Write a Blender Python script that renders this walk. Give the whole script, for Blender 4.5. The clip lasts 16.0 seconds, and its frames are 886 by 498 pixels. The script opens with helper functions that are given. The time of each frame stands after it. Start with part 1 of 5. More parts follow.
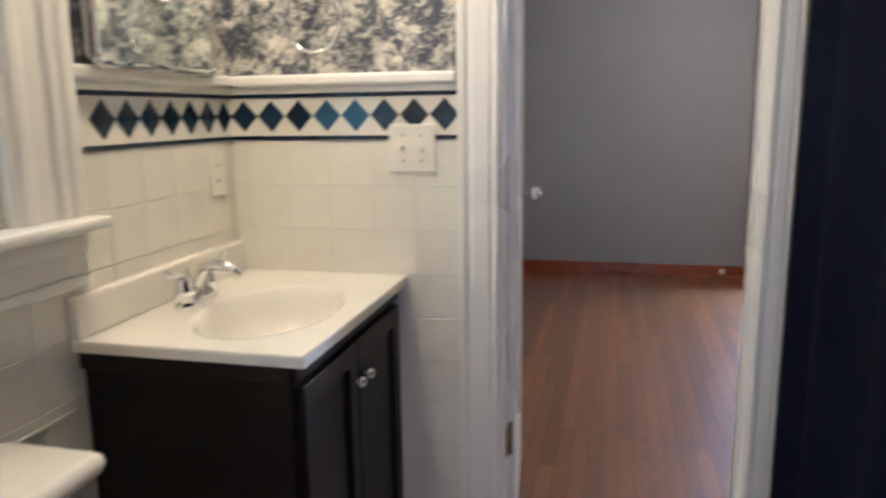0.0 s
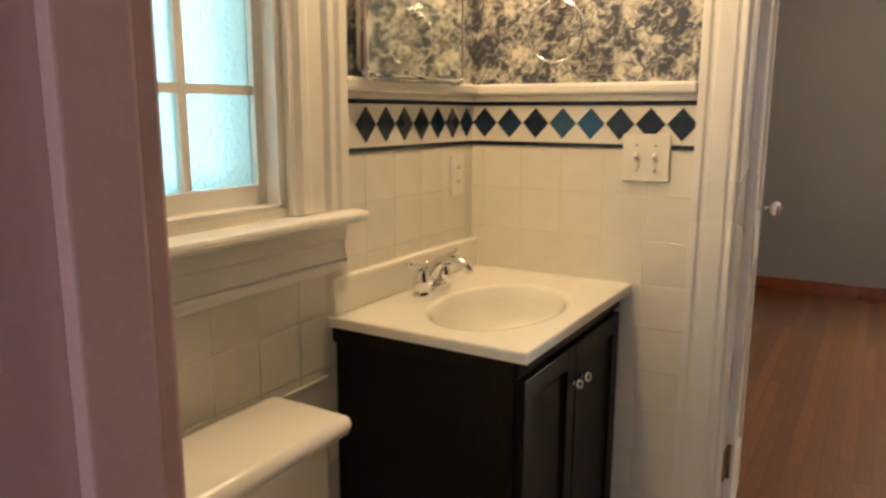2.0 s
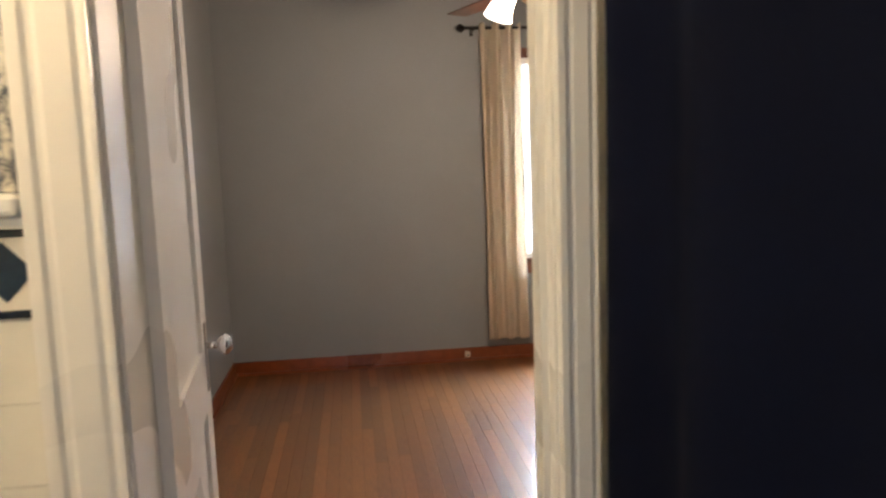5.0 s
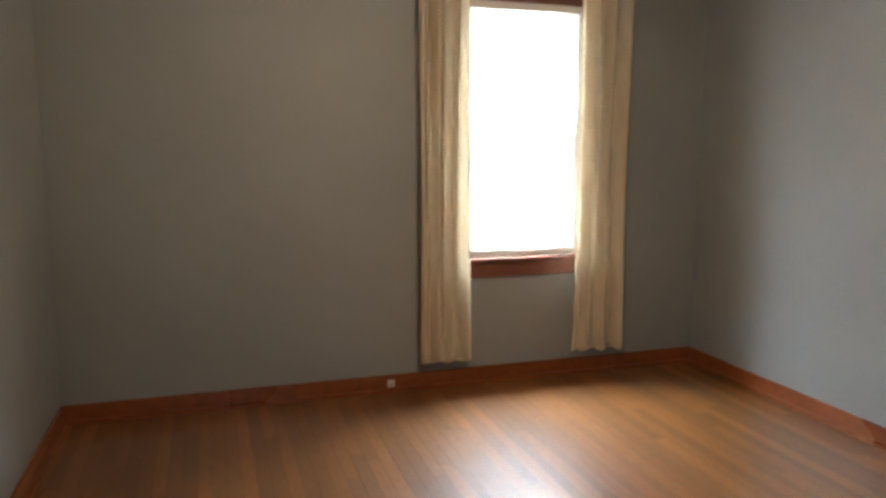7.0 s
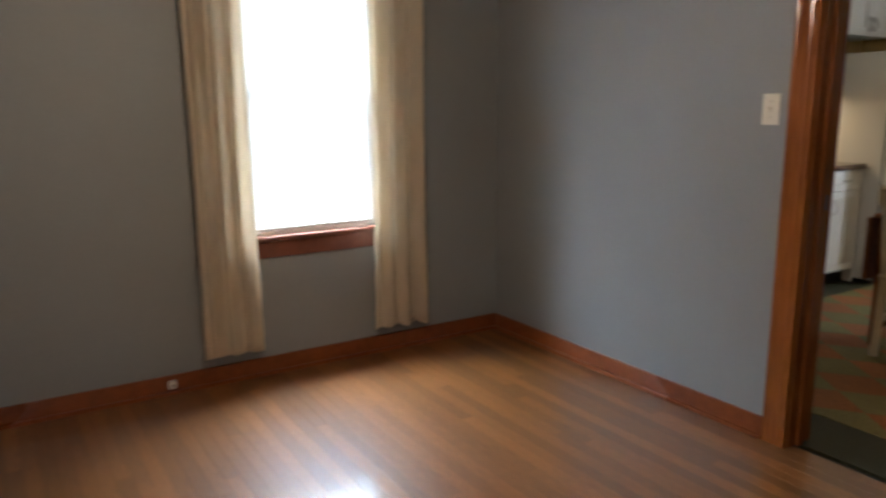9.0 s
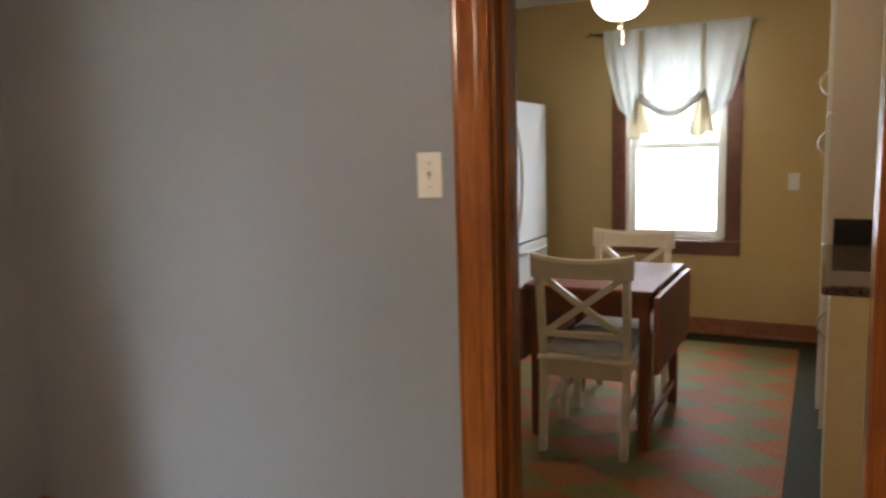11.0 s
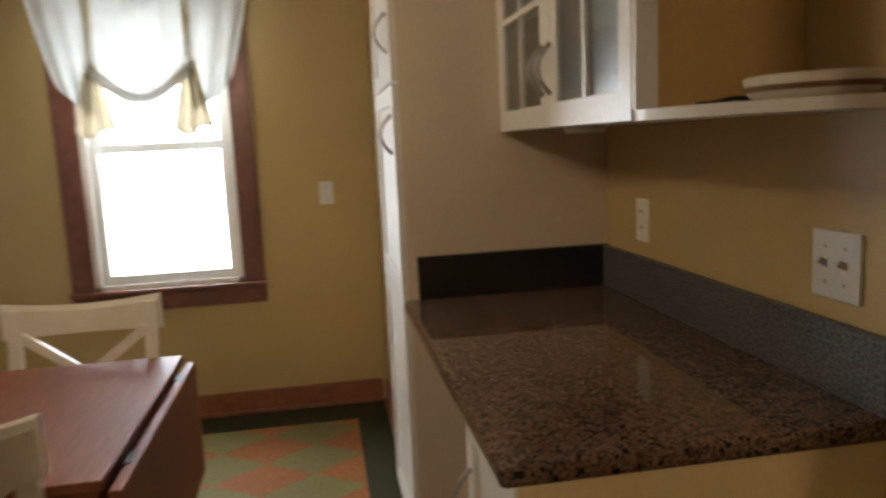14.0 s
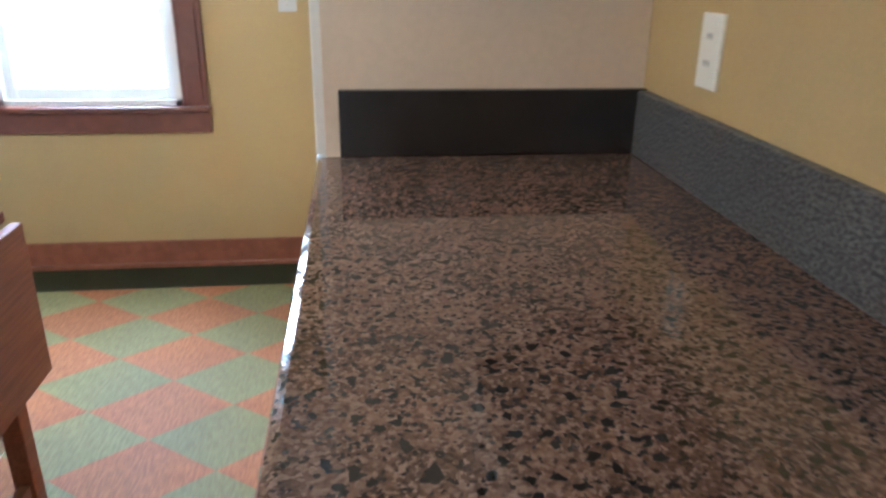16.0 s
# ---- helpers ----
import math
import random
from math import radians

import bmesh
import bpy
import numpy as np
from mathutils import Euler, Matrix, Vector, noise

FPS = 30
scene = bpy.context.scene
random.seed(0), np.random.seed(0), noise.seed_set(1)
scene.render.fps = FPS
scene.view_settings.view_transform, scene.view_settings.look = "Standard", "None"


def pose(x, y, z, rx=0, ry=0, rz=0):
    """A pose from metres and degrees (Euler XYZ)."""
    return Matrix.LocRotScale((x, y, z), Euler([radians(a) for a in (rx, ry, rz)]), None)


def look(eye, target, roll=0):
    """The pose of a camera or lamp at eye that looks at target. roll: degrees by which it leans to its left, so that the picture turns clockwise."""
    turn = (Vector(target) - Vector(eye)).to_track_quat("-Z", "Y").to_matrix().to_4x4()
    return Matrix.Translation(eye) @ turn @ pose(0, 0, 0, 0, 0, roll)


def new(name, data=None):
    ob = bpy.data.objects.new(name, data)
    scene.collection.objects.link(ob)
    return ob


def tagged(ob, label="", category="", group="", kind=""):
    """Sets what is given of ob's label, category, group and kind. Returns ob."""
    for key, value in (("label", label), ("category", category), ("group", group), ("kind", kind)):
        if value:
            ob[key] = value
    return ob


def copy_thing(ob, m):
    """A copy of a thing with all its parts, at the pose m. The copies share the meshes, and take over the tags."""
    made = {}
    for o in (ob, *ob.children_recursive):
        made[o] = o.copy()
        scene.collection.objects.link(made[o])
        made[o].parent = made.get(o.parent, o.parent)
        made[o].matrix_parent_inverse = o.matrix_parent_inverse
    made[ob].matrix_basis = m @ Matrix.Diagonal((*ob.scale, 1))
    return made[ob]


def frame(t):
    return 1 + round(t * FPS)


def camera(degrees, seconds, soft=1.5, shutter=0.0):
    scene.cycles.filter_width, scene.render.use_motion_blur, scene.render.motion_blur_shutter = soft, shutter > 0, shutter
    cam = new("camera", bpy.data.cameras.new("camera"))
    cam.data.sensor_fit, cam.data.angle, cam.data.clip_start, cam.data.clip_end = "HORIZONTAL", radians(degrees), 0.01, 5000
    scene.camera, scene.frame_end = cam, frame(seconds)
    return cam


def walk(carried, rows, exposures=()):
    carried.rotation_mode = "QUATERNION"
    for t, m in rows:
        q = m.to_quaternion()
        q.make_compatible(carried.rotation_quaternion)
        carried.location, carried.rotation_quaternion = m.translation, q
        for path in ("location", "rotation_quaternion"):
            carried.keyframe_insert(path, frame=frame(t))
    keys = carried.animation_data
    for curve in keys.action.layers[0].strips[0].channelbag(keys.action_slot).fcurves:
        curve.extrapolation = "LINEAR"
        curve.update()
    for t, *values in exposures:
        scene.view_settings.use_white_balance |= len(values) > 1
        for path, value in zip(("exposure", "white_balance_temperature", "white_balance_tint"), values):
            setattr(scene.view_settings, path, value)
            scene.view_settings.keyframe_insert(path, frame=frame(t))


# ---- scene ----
cam = camera(62.8, 16.0, soft=2.4, shutter=0.5)
PATH = [  # seconds, eye, target, lean
    (0, (1.029, -1.821, 1.288), (0.569, 0.089, 0.916), -0.8),
    (0.5, (1.038, -1.848, 1.296), (0.262, -0.052, 0.879), 0.4),
    (1, (1.04, -1.872, 1.288), (0.065, -0.179, 0.862), -0.3),
    (1.5, (1.039, -1.887, 1.297), (-0.001, -0.227, 0.893), -0.2),
    (2, (1.036, -1.887, 1.312), (0.024, -0.203, 0.94), 0.2),
    (2.5, (1.02, -1.848, 1.344), (0.368, 0.011, 1.0), -0.1),
    (3, (0.978, -1.878, 1.365), (0.765, 0.096, 1.13), -2.1),
    (3.5, (1.004, -1.827, 1.382), (1.087, 0.165, 1.219), -2.5),
    (4, (1.079, -1.683, 1.375), (1.278, 0.301, 1.226), -2.4),
    (6.3, (0.942, 0.006, 1.454), (1.252, 1.934, 1.06), -0.7),
    (6.5, (0.895, 0.126, 1.421), (1.312, 2.03, 1.023), -0.2),
    (7, (0.919, 0.227, 1.337), (1.528, 2.103, 1.058), 0.2),
    (7.5, (1.019, 0.217, 1.298), (1.789, 2.057, 1.145), -0.9),
    (8, (1.051, 0.277, 1.392), (1.986, 2.032, 1.179), -0.9),
    (8.5, (1.11, 0.363, 1.376), (2.004, 2.126, 1.074), -0.2),
    (9, (1.17, 0.48, 1.349), (2.221, 2.138, 0.965), -0.4),
    (9.5, (1.322, 0.692, 1.37), (2.699, 2.123, 1.128), -3),
    (9.7, (1.349, 0.775, 1.387), (2.787, 2.142, 1.134), -3.2),
    (12, (2.921, 1.573, 1.39), (4.84, 2.09, 1.163), -2),
    (12.5, (3.23, 1.616, 1.383), (5.187, 1.934, 1.124), -2.5),
    (13, (3.483, 1.595, 1.384), (5.456, 1.74, 1.09), -1.5),
    (13.5, (3.688, 1.56, 1.374), (5.662, 1.539, 1.054), -1.7),
    (14, (3.913, 1.505, 1.354), (5.865, 1.184, 1.061), -2.7),
    (14.5, (4.123, 1.42, 1.319), (6.009, 0.898, 0.907), -2.3),
    (15, (4.324, 1.333, 1.294), (6.176, 0.832, 0.731), -1.6),
    (15.5, (4.485, 1.274, 1.273), (6.333, 0.867, 0.625), -1),
    (16, (4.611, 1.213, 1.242), (6.461, 0.992, 0.514), 0.8),
]
EXPOSURES = [(0, 0.4, 4800, 15), (0.5, 0.25, 6100, 13), (1.0, 0.1, 6600, 17), (2.0, 0.1, 6500, 17), (2.5, 0.15, 5300, 17), (3.0, 0.3, 4900, 14), (3.5, 0.25, 4900, 14), (4.0, 0.45, 5200, 16),
             (6.3, 0.0, 6200, 7), (7.0, -0.05, 6200, 7), (8.0, -0.5, 5800, 10), (9.7, -0.45, 5800, 9), (12, 0.1, 6300, 13), (13.5, -0.1, 6300, 12),
             (14.5, -0.1, 6000, 9), (15.0, 0.4, 5200, 9), (15.5, 1.15, 4500, 9), (16, 1.45, 4500, 9)]
walk(cam, [(t, look(e, g, r)) for t, e, g, r in PATH], EXPOSURES)

# ---- light ----
world = bpy.data.worlds.new("sky")
scene.world = world
world.use_nodes = True
wn = world.node_tree
sky = wn.nodes.new("ShaderNodeTexSky")
sky.sky_type, sky.sun_disc, sky.sun_elevation, sky.sun_rotation = "NISHITA", False, radians(50), radians(200)
wn.nodes["Background"].inputs[1].default_value = 0.1
wn.links.new(sky.outputs[0], wn.nodes["Background"].inputs[0])


def area_lamp(name, m, sx, sy, watts, color):
    d = bpy.data.lights.new(name, "AREA")
    d.shape, d.size, d.size_y, d.energy, d.color = "RECTANGLE", sx, sy, watts, color
    ob = new(name, d)
    ob.matrix_world = m
    return ob


def bulb(name, x, y, z, watts, color, radius=0.04):
    d = bpy.data.lights.new(name, "POINT")
    d.energy, d.color, d.shadow_soft_size = watts, color, radius
    ob = new(name, d)
    ob.location = (x, y, z)
    return ob


WARM, DAY = (1.0, 0.71, 0.36), (0.90, 0.96, 1.0)
area_lamp("daylight_bedroom", pose(2.61, 4.14, 1.39, -90, 0, 0), 0.70, 1.32, 600, (0.84, 0.94, 1.0))
area_lamp("daylight_kitchen", pose(7.84, 2.27, 1.42, 0, 90, 0), 1.35, 0.54, 34, DAY)
area_lamp("daylight_bathroom", pose(-0.16, -1.10, 1.54, 0, -90, 0), 0.74, 0.60, 1.6, (0.62, 0.93, 1.0))
# fill lamp added in the unseen hall end to brighten the entry jamb
area_lamp("hall_fill_lamp", pose(1.10, -3.24, 1.45, 90, 0, 0), 0.7, 1.1, 5, (1.0, 0.90, 0.92))
bulb("bath_bulb_light", 0.30, -0.26, 2.16, 16, WARM, 0.06)
bulb("bath_bulb_light", 0.30, -0.54, 2.16, 16, WARM, 0.06)
bulb("bedroom_fan_light", 1.88, 2.05, 1.97, 52, (1.0, 0.73, 0.48), 0.08)
bulb("kitchen_fan_light", 5.65, 2.18, 1.90, 14, (1.0, 0.80, 0.52), 0.06)
area_lamp("under_cabinet_light", pose(6.30, 3.80, 1.395, 0, 0, 0), 0.45, 0.04, 5, (1.0, 0.72, 0.4))


# ---- materials ----
def mat(name, color, color2=None, rough=0.5, metal=0.0, scale=30.0, bump=0.05, detail=4.0, stretch=(1, 1, 1), big=1.5, spread=0.15, random_=0.0, lo=0.35, hi=0.65):
    m = bpy.data.materials.new(name)
    m.use_nodes = True
    n, l = m.node_tree.nodes, m.node_tree.links
    b = n["Principled BSDF"]
    b.inputs["Roughness"].default_value, b.inputs["Metallic"].default_value = rough, metal
    tc = n.new("ShaderNodeTexCoord")
    mp = n.new("ShaderNodeMapping")
    mp.inputs["Scale"].default_value = stretch
    l.new(tc.outputs["Object"], mp.inputs[0])
    t = n.new("ShaderNodeTexNoise")
    t.inputs["Scale"].default_value, t.inputs["Detail"].default_value = scale, detail
    l.new(mp.outputs[0], t.inputs["Vector"])
    ramp = n.new("ShaderNodeValToRGB")
    ramp.color_ramp.elements[0].position, ramp.color_ramp.elements[1].position = lo, hi
    c2 = color2 or tuple(c * (1 - spread) for c in color)
    ramp.color_ramp.elements[0].color, ramp.color_ramp.elements[1].color = (*c2, 1), (*color, 1)
    l.new(t.outputs["Fac"], ramp.inputs[0])
    t2 = n.new("ShaderNodeTexNoise")
    t2.inputs["Scale"].default_value = big
    l.new(tc.outputs["Object"], t2.inputs["Vector"])
    mr = n.new("ShaderNodeMapRange")
    mr.inputs[1].default_value, mr.inputs[2].default_value, mr.inputs[3].default_value, mr.inputs[4].default_value = 0.3, 0.7, 1 - spread, 1 + spread * 0.4
    l.new(t2.outputs["Fac"], mr.inputs[0])
    hs = n.new("ShaderNodeHueSaturation")
    l.new(ramp.outputs[0], hs.inputs["Color"])
    if random_:
        oi = n.new("ShaderNodeObjectInfo")
        mr2 = n.new("ShaderNodeMapRange")
        mr2.inputs[3].default_value, mr2.inputs[4].default_value = 1 - random_, 1 + random_
        l.new(oi.outputs["Random"], mr2.inputs[0])
        mu = n.new("ShaderNodeMath")
        mu.operation = "MULTIPLY"
        l.new(mr.outputs[0], mu.inputs[0])
        l.new(mr2.outputs[0], mu.inputs[1])
        l.new(mu.outputs[0], hs.inputs["Value"])
    else:
        l.new(mr.outputs[0], hs.inputs["Value"])
    l.new(hs.outputs[0], b.inputs["Base Color"])
    rr = n.new("ShaderNodeMapRange")
    rr.inputs[3].default_value, rr.inputs[4].default_value = max(rough - 0.06, 0.02), min(rough + 0.08, 1)
    l.new(t2.outputs["Fac"], rr.inputs[0])
    l.new(rr.outputs[0], b.inputs["Roughness"])
    if bump:
        bp = n.new("ShaderNodeBump")
        bp.inputs["Strength"].default_value, bp.inputs["Distance"].default_value = bump, 0.01
        l.new(t.outputs["Fac"], bp.inputs["Height"])
        l.new(bp.outputs[0], b.inputs["Normal"])
    return m


def glow(name, color, strength):
    m = bpy.data.materials.new(name)
    m.use_nodes = True
    b = m.node_tree.nodes["Principled BSDF"]
    b.inputs["Base Color"].default_value = (*color, 1)
    b.inputs["Emission Color"].default_value, b.inputs["Emission Strength"].default_value = (*color, 1), strength
    return m


def cloth(name, color, clear, scale=300.0):
    """Thin cloth that lets some light through."""
    m = mat(name, color, rough=0.9, scale=scale, bump=0.15, spread=0.10, big=6)
    n, l = m.node_tree.nodes, m.node_tree.links
    tr = n.new("ShaderNodeBsdfTranslucent")
    tr.inputs[0].default_value = (*color, 1)
    mx = n.new("ShaderNodeMixShader")
    mx.inputs[0].default_value = clear
    l.new(n["Principled BSDF"].outputs[0], mx.inputs[1])
    l.new(tr.outputs[0], mx.inputs[2])
    l.new(mx.outputs[0], n["Material Output"].inputs[0])
    return m


def glass(name, color, rough, bump=0.0, scale=60.0):
    m = bpy.data.materials.new(name)
    m.use_nodes = True
    n, l = m.node_tree.nodes, m.node_tree.links
    b = n["Principled BSDF"]
    b.inputs["Base Color"].default_value = (*color, 1)
    b.inputs["Roughness"].default_value, b.inputs["Transmission Weight"].default_value, b.inputs["IOR"].default_value = rough, 1.0, 1.35
    if bump:
        t = n.new("ShaderNodeTexNoise")
        t.inputs["Scale"].default_value = scale
        tc = n.new("ShaderNodeTexCoord")
        l.new(tc.outputs["Object"], t.inputs["Vector"])
        bp = n.new("ShaderNodeBump")
        bp.inputs["Strength"].default_value, bp.inputs["Distance"].default_value = bump, 0.01
        l.new(t.outputs["Fac"], bp.inputs["Height"])
        l.new(bp.outputs[0], b.inputs["Normal"])
    return m


def granite_mat():
    """Polished granite: brown ground, tan crystals and black flecks of two sizes."""
    m = mat("brown_granite", (0.140, 0.080, 0.050), (0.078, 0.043, 0.028), rough=0.03, scale=170, bump=0.0, detail=4, big=14, spread=0.35, lo=0.34, hi=0.62)
    n, l = m.node_tree.nodes, m.node_tree.links
    bsdf = n["Principled BSDF"]
    for lk in list(bsdf.inputs["Roughness"].links):
        l.remove(lk)
    bsdf.inputs["Roughness"].default_value = 0.035
    tc = n["Texture Coordinate"]
    last = n["Hue/Saturation/Value"].outputs[0]
    for scale, lo, hi, col in ((250, 0.45, 0.95, (0.19, 0.122, 0.085)), (240, 0.78, 0.90, (0.030, 0.022, 0.018)), (130, 0.86, 0.92, (0.009, 0.008, 0.008))):
        v = n.new("ShaderNodeTexVoronoi")
        v.inputs["Scale"].default_value = scale
        mp = n.new("ShaderNodeMapping")
        mp.inputs["Location"].default_value = (scale * 0.013, scale * 0.007, 0.3)
        warp = n.new("ShaderNodeTexNoise")
        warp.inputs["Scale"].default_value = scale * 1.3
        add_ = n.new("ShaderNodeMix")
        add_.data_type = "VECTOR"
        add_.inputs[0].default_value = 0.004
        l.new(tc.outputs["Object"], mp.inputs[0])
        l.new(tc.outputs["Object"], warp.inputs["Vector"])
        l.new(mp.outputs[0], add_.inputs[4])
        l.new(warp.outputs["Color"], add_.inputs[5])
        l.new(add_.outputs[1], v.inputs["Vector"])
        sep = n.new("ShaderNodeSeparateColor")
        l.new(v.outputs["Color"], sep.inputs[0])
        mr = n.new("ShaderNodeMapRange")
        mr.inputs[1].default_value, mr.inputs[2].default_value = lo, hi
        l.new(sep.outputs[0], mr.inputs[0])
        mx = n.new("ShaderNodeMix")
        mx.data_type = "RGBA"
        l.new(mr.outputs[0], mx.inputs[0])
        l.new(last, mx.inputs[6])
        mx.inputs[7].default_value = (*col, 1)
        last = mx.outputs[2]
    l.new(last, bsdf.inputs["Base Color"])
    return m


def toile_mat():
    """Cream paper with dense curling strokes that gather into darker clumps."""
    m = mat("toile_wallpaper", (0.68, 0.65, 0.56), (0.050, 0.060, 0.085), rough=0.5, scale=42, bump=0.0, detail=7, big=9, spread=0.2, lo=0.42, hi=0.62)
    n, l = m.node_tree.nodes, m.node_tree.links
    t = n["Noise Texture"]
    t.inputs["Distortion"].default_value = 1.1
    t.inputs["Roughness"].default_value = 0.72
    w = n.new("ShaderNodeTexNoise")
    w.inputs["Scale"].default_value, w.inputs["Detail"].default_value = 11, 3
    w.inputs["Distortion"].default_value = 1.0
    l.new(n["Texture Coordinate"].outputs["Object"], w.inputs["Vector"])
    sc = n.new("ShaderNodeMapRange")
    sc.inputs[1].default_value, sc.inputs[2].default_value, sc.inputs[3].default_value, sc.inputs[4].default_value = 0.3, 0.7, -0.13, 0.10
    l.new(w.outputs["Fac"], sc.inputs[0])
    ad = n.new("ShaderNodeMath")
    ad.operation = "ADD"
    l.new(t.outputs["Fac"], ad.inputs[0])
    l.new(sc.outputs[0], ad.inputs[1])
    l.new(ad.outputs[0], n["Color Ramp"].inputs[0])
    return m


M_GREY = mat("grey_wall_paint", (0.27, 0.285, 0.295), rough=0.55, scale=180, bump=0.06, spread=0.06)
M_TAN = mat("mustard_tan_wall_paint", (0.465, 0.335, 0.138), rough=0.5, scale=180, bump=0.06, spread=0.06)
M_CEIL = mat("white_ceiling_paint", (0.78, 0.77, 0.74), rough=0.8, scale=120, bump=0.08, spread=0.05)
M_HALL = mat("mauve_hall_paint", (0.62, 0.44, 0.43), rough=0.6, scale=150, bump=0.05, spread=0.05)
M_WHITE = mat("white_gloss_paint", (0.80, 0.78, 0.73), rough=0.28, scale=14, bump=0.0, spread=0.015)
M_CAB = mat("white_cabinet_lacquer", (0.66, 0.64, 0.59), rough=0.35, scale=60, bump=0.01, spread=0.04)
M_CREAM = mat("cream_end_panel", (0.62, 0.51, 0.38), rough=0.4, scale=60, bump=0.01, spread=0.05)
M_TILE = mat("glazed_cream_tile", (0.80, 0.77, 0.68), rough=0.12, scale=15, bump=0.02, spread=0.04, random_=0.015)
M_GROUT = mat("pale_grout", (0.76, 0.72, 0.62), rough=0.9, scale=200, bump=0.1)
M_BLUE = mat("dark_blue_glazed_tile", (0.012, 0.030, 0.060), rough=0.10, scale=40, bump=0.02, spread=0.4, random_=0.5)
M_TEAL = mat("teal_glazed_tile", (0.028, 0.095, 0.19), rough=0.10, scale=40, bump=0.02, spread=0.3)
M_OAK = mat("orange_oak_floor", (0.225, 0.088, 0.020), (0.165, 0.061, 0.014), rough=0.40, scale=26, bump=0.01, stretch=(9, 0.6, 9), big=2.5, spread=0.15, random_=0.26)
M_OAK.node_tree.nodes["Principled BSDF"].inputs["Coat Weight"].default_value = 1.0
M_OAK.node_tree.nodes["Principled BSDF"].inputs["Coat Roughness"].default_value = 0.11
M_OAK.node_tree.nodes["Principled BSDF"].inputs["Coat IOR"].default_value = 1.62
M_OAK.node_tree.nodes["Principled BSDF"].inputs["Specular IOR Level"].default_value = 0.5
M_TRIM = mat("orange_stained_wood_trim", (0.24, 0.064, 0.017), (0.19, 0.050, 0.013), rough=0.28, scale=22, bump=0.02, stretch=(1, 1, 1), spread=0.2)
M_CASING = mat("varnished_redwood_casing", (0.29, 0.088, 0.016), (0.21, 0.060, 0.011), rough=0.18, scale=20, bump=0.02, stretch=(6, 6, 0.4), spread=0.25)
M_WINWOOD = mat("brown_stained_window_wood", (0.19, 0.072, 0.045), (0.15, 0.055, 0.035), rough=0.35, scale=22, bump=0.02, spread=0.2)
M_KBASE = mat("red_brown_baseboard_wood", (0.29, 0.105, 0.052), (0.22, 0.078, 0.038), rough=0.35, scale=22, bump=0.02, spread=0.2)
M_TABLE = mat("red_brown_pine", (0.24, 0.085, 0.038), (0.18, 0.060, 0.027), rough=0.48, scale=16, bump=0.02, stretch=(0.5, 8, 8), spread=0.2)
M_TABLE.node_tree.nodes["Principled BSDF"].inputs["Specular IOR Level"].default_value = 0.22
M_VAN = mat("espresso_wood", (0.010, 0.007, 0.0065), (0.006, 0.004, 0.004), rough=0.42, scale=20, bump=0.03, stretch=(6, 6, 0.5))
M_VAN.node_tree.nodes["Principled BSDF"].inputs["Specular IOR Level"].default_value = 0.2
M_MARBLE = mat("white_cultured_marble", (0.83, 0.80, 0.72), rough=0.12, scale=6, bump=0.0, spread=0.03)
M_PORC = mat("white_porcelain", (0.82, 0.79, 0.72), rough=0.08, scale=4, bump=0.0, spread=0.02)
M_CHROME = mat("chrome", (0.80, 0.80, 0.80), rough=0.08, metal=1.0, bump=0.0, spread=0.02)
M_NICKEL = mat("brushed_nickel", (0.46, 0.43, 0.39), rough=0.28, metal=1.0, scale=200, bump=0.02)
M_IRON = mat("dark_bronze", (0.03, 0.025, 0.022), rough=0.4, metal=0.6, bump=0.02)
M_BRASS = mat("aged_brass", (0.30, 0.19, 0.09), rough=0.35, metal=1.0, bump=0.02)
M_PLATE = mat("ivory_plastic", (0.80, 0.77, 0.68), rough=0.3, bump=0.0, spread=0.02)
M_SLOT = mat("dark_slot", (0.02, 0.02, 0.02), rough=0.6, bump=0.0)
M_FRIDGE = mat("white_textured_enamel", (0.62, 0.62, 0.61), rough=0.3, scale=400, bump=0.06, spread=0.03)
M_GASKET = mat("grey_gasket", (0.10, 0.10, 0.11), rough=0.7, bump=0.0)
M_NAVY = mat("navy_curtain_cloth", (0.0022, 0.0038, 0.015), rough=0.85, scale=400, bump=0.1, spread=0.2)
M_NAVY.node_tree.nodes["Principled BSDF"].inputs["Specular IOR Level"].default_value = 0.08
M_DRAPE = cloth("cream_curtain_cloth", (0.88, 0.80, 0.66), 0.62)
M_SHEER = cloth("white_sheer_cloth", (0.84, 0.85, 0.83), 0.38)
M_RIBBON = cloth("cream_ribbon_cloth", (0.82, 0.77, 0.65), 0.4)
M_BLIND = cloth("white_blind_slat", (0.85, 0.85, 0.85), 0.55)
M_GREEN = mat("dark_green_floor_paint", (0.040, 0.040, 0.019), rough=0.62, scale=30, bump=0.03, stretch=(1, 6, 1), spread=0.3)
M_DGREEN = mat("sage_green_floor_paint", (0.200, 0.172, 0.064), (0.152, 0.127, 0.046), rough=0.66, scale=22, bump=0.008, stretch=(1, 6, 1), spread=0.2, random_=0.08)
M_DORANGE = mat("orange_floor_paint", (0.31, 0.122, 0.038), (0.22, 0.082, 0.025), rough=0.66, scale=22, bump=0.008, stretch=(1, 6, 1), spread=0.2, random_=0.10)
for m_ in (M_GREEN, M_DGREEN, M_DORANGE):
    m_.node_tree.nodes["Principled BSDF"].inputs["Specular IOR Level"].default_value = 0.14
M_CHAIR = mat("cream_white_chair_paint", (0.76, 0.70, 0.60), rough=0.3, scale=40, bump=0.02, spread=0.05)
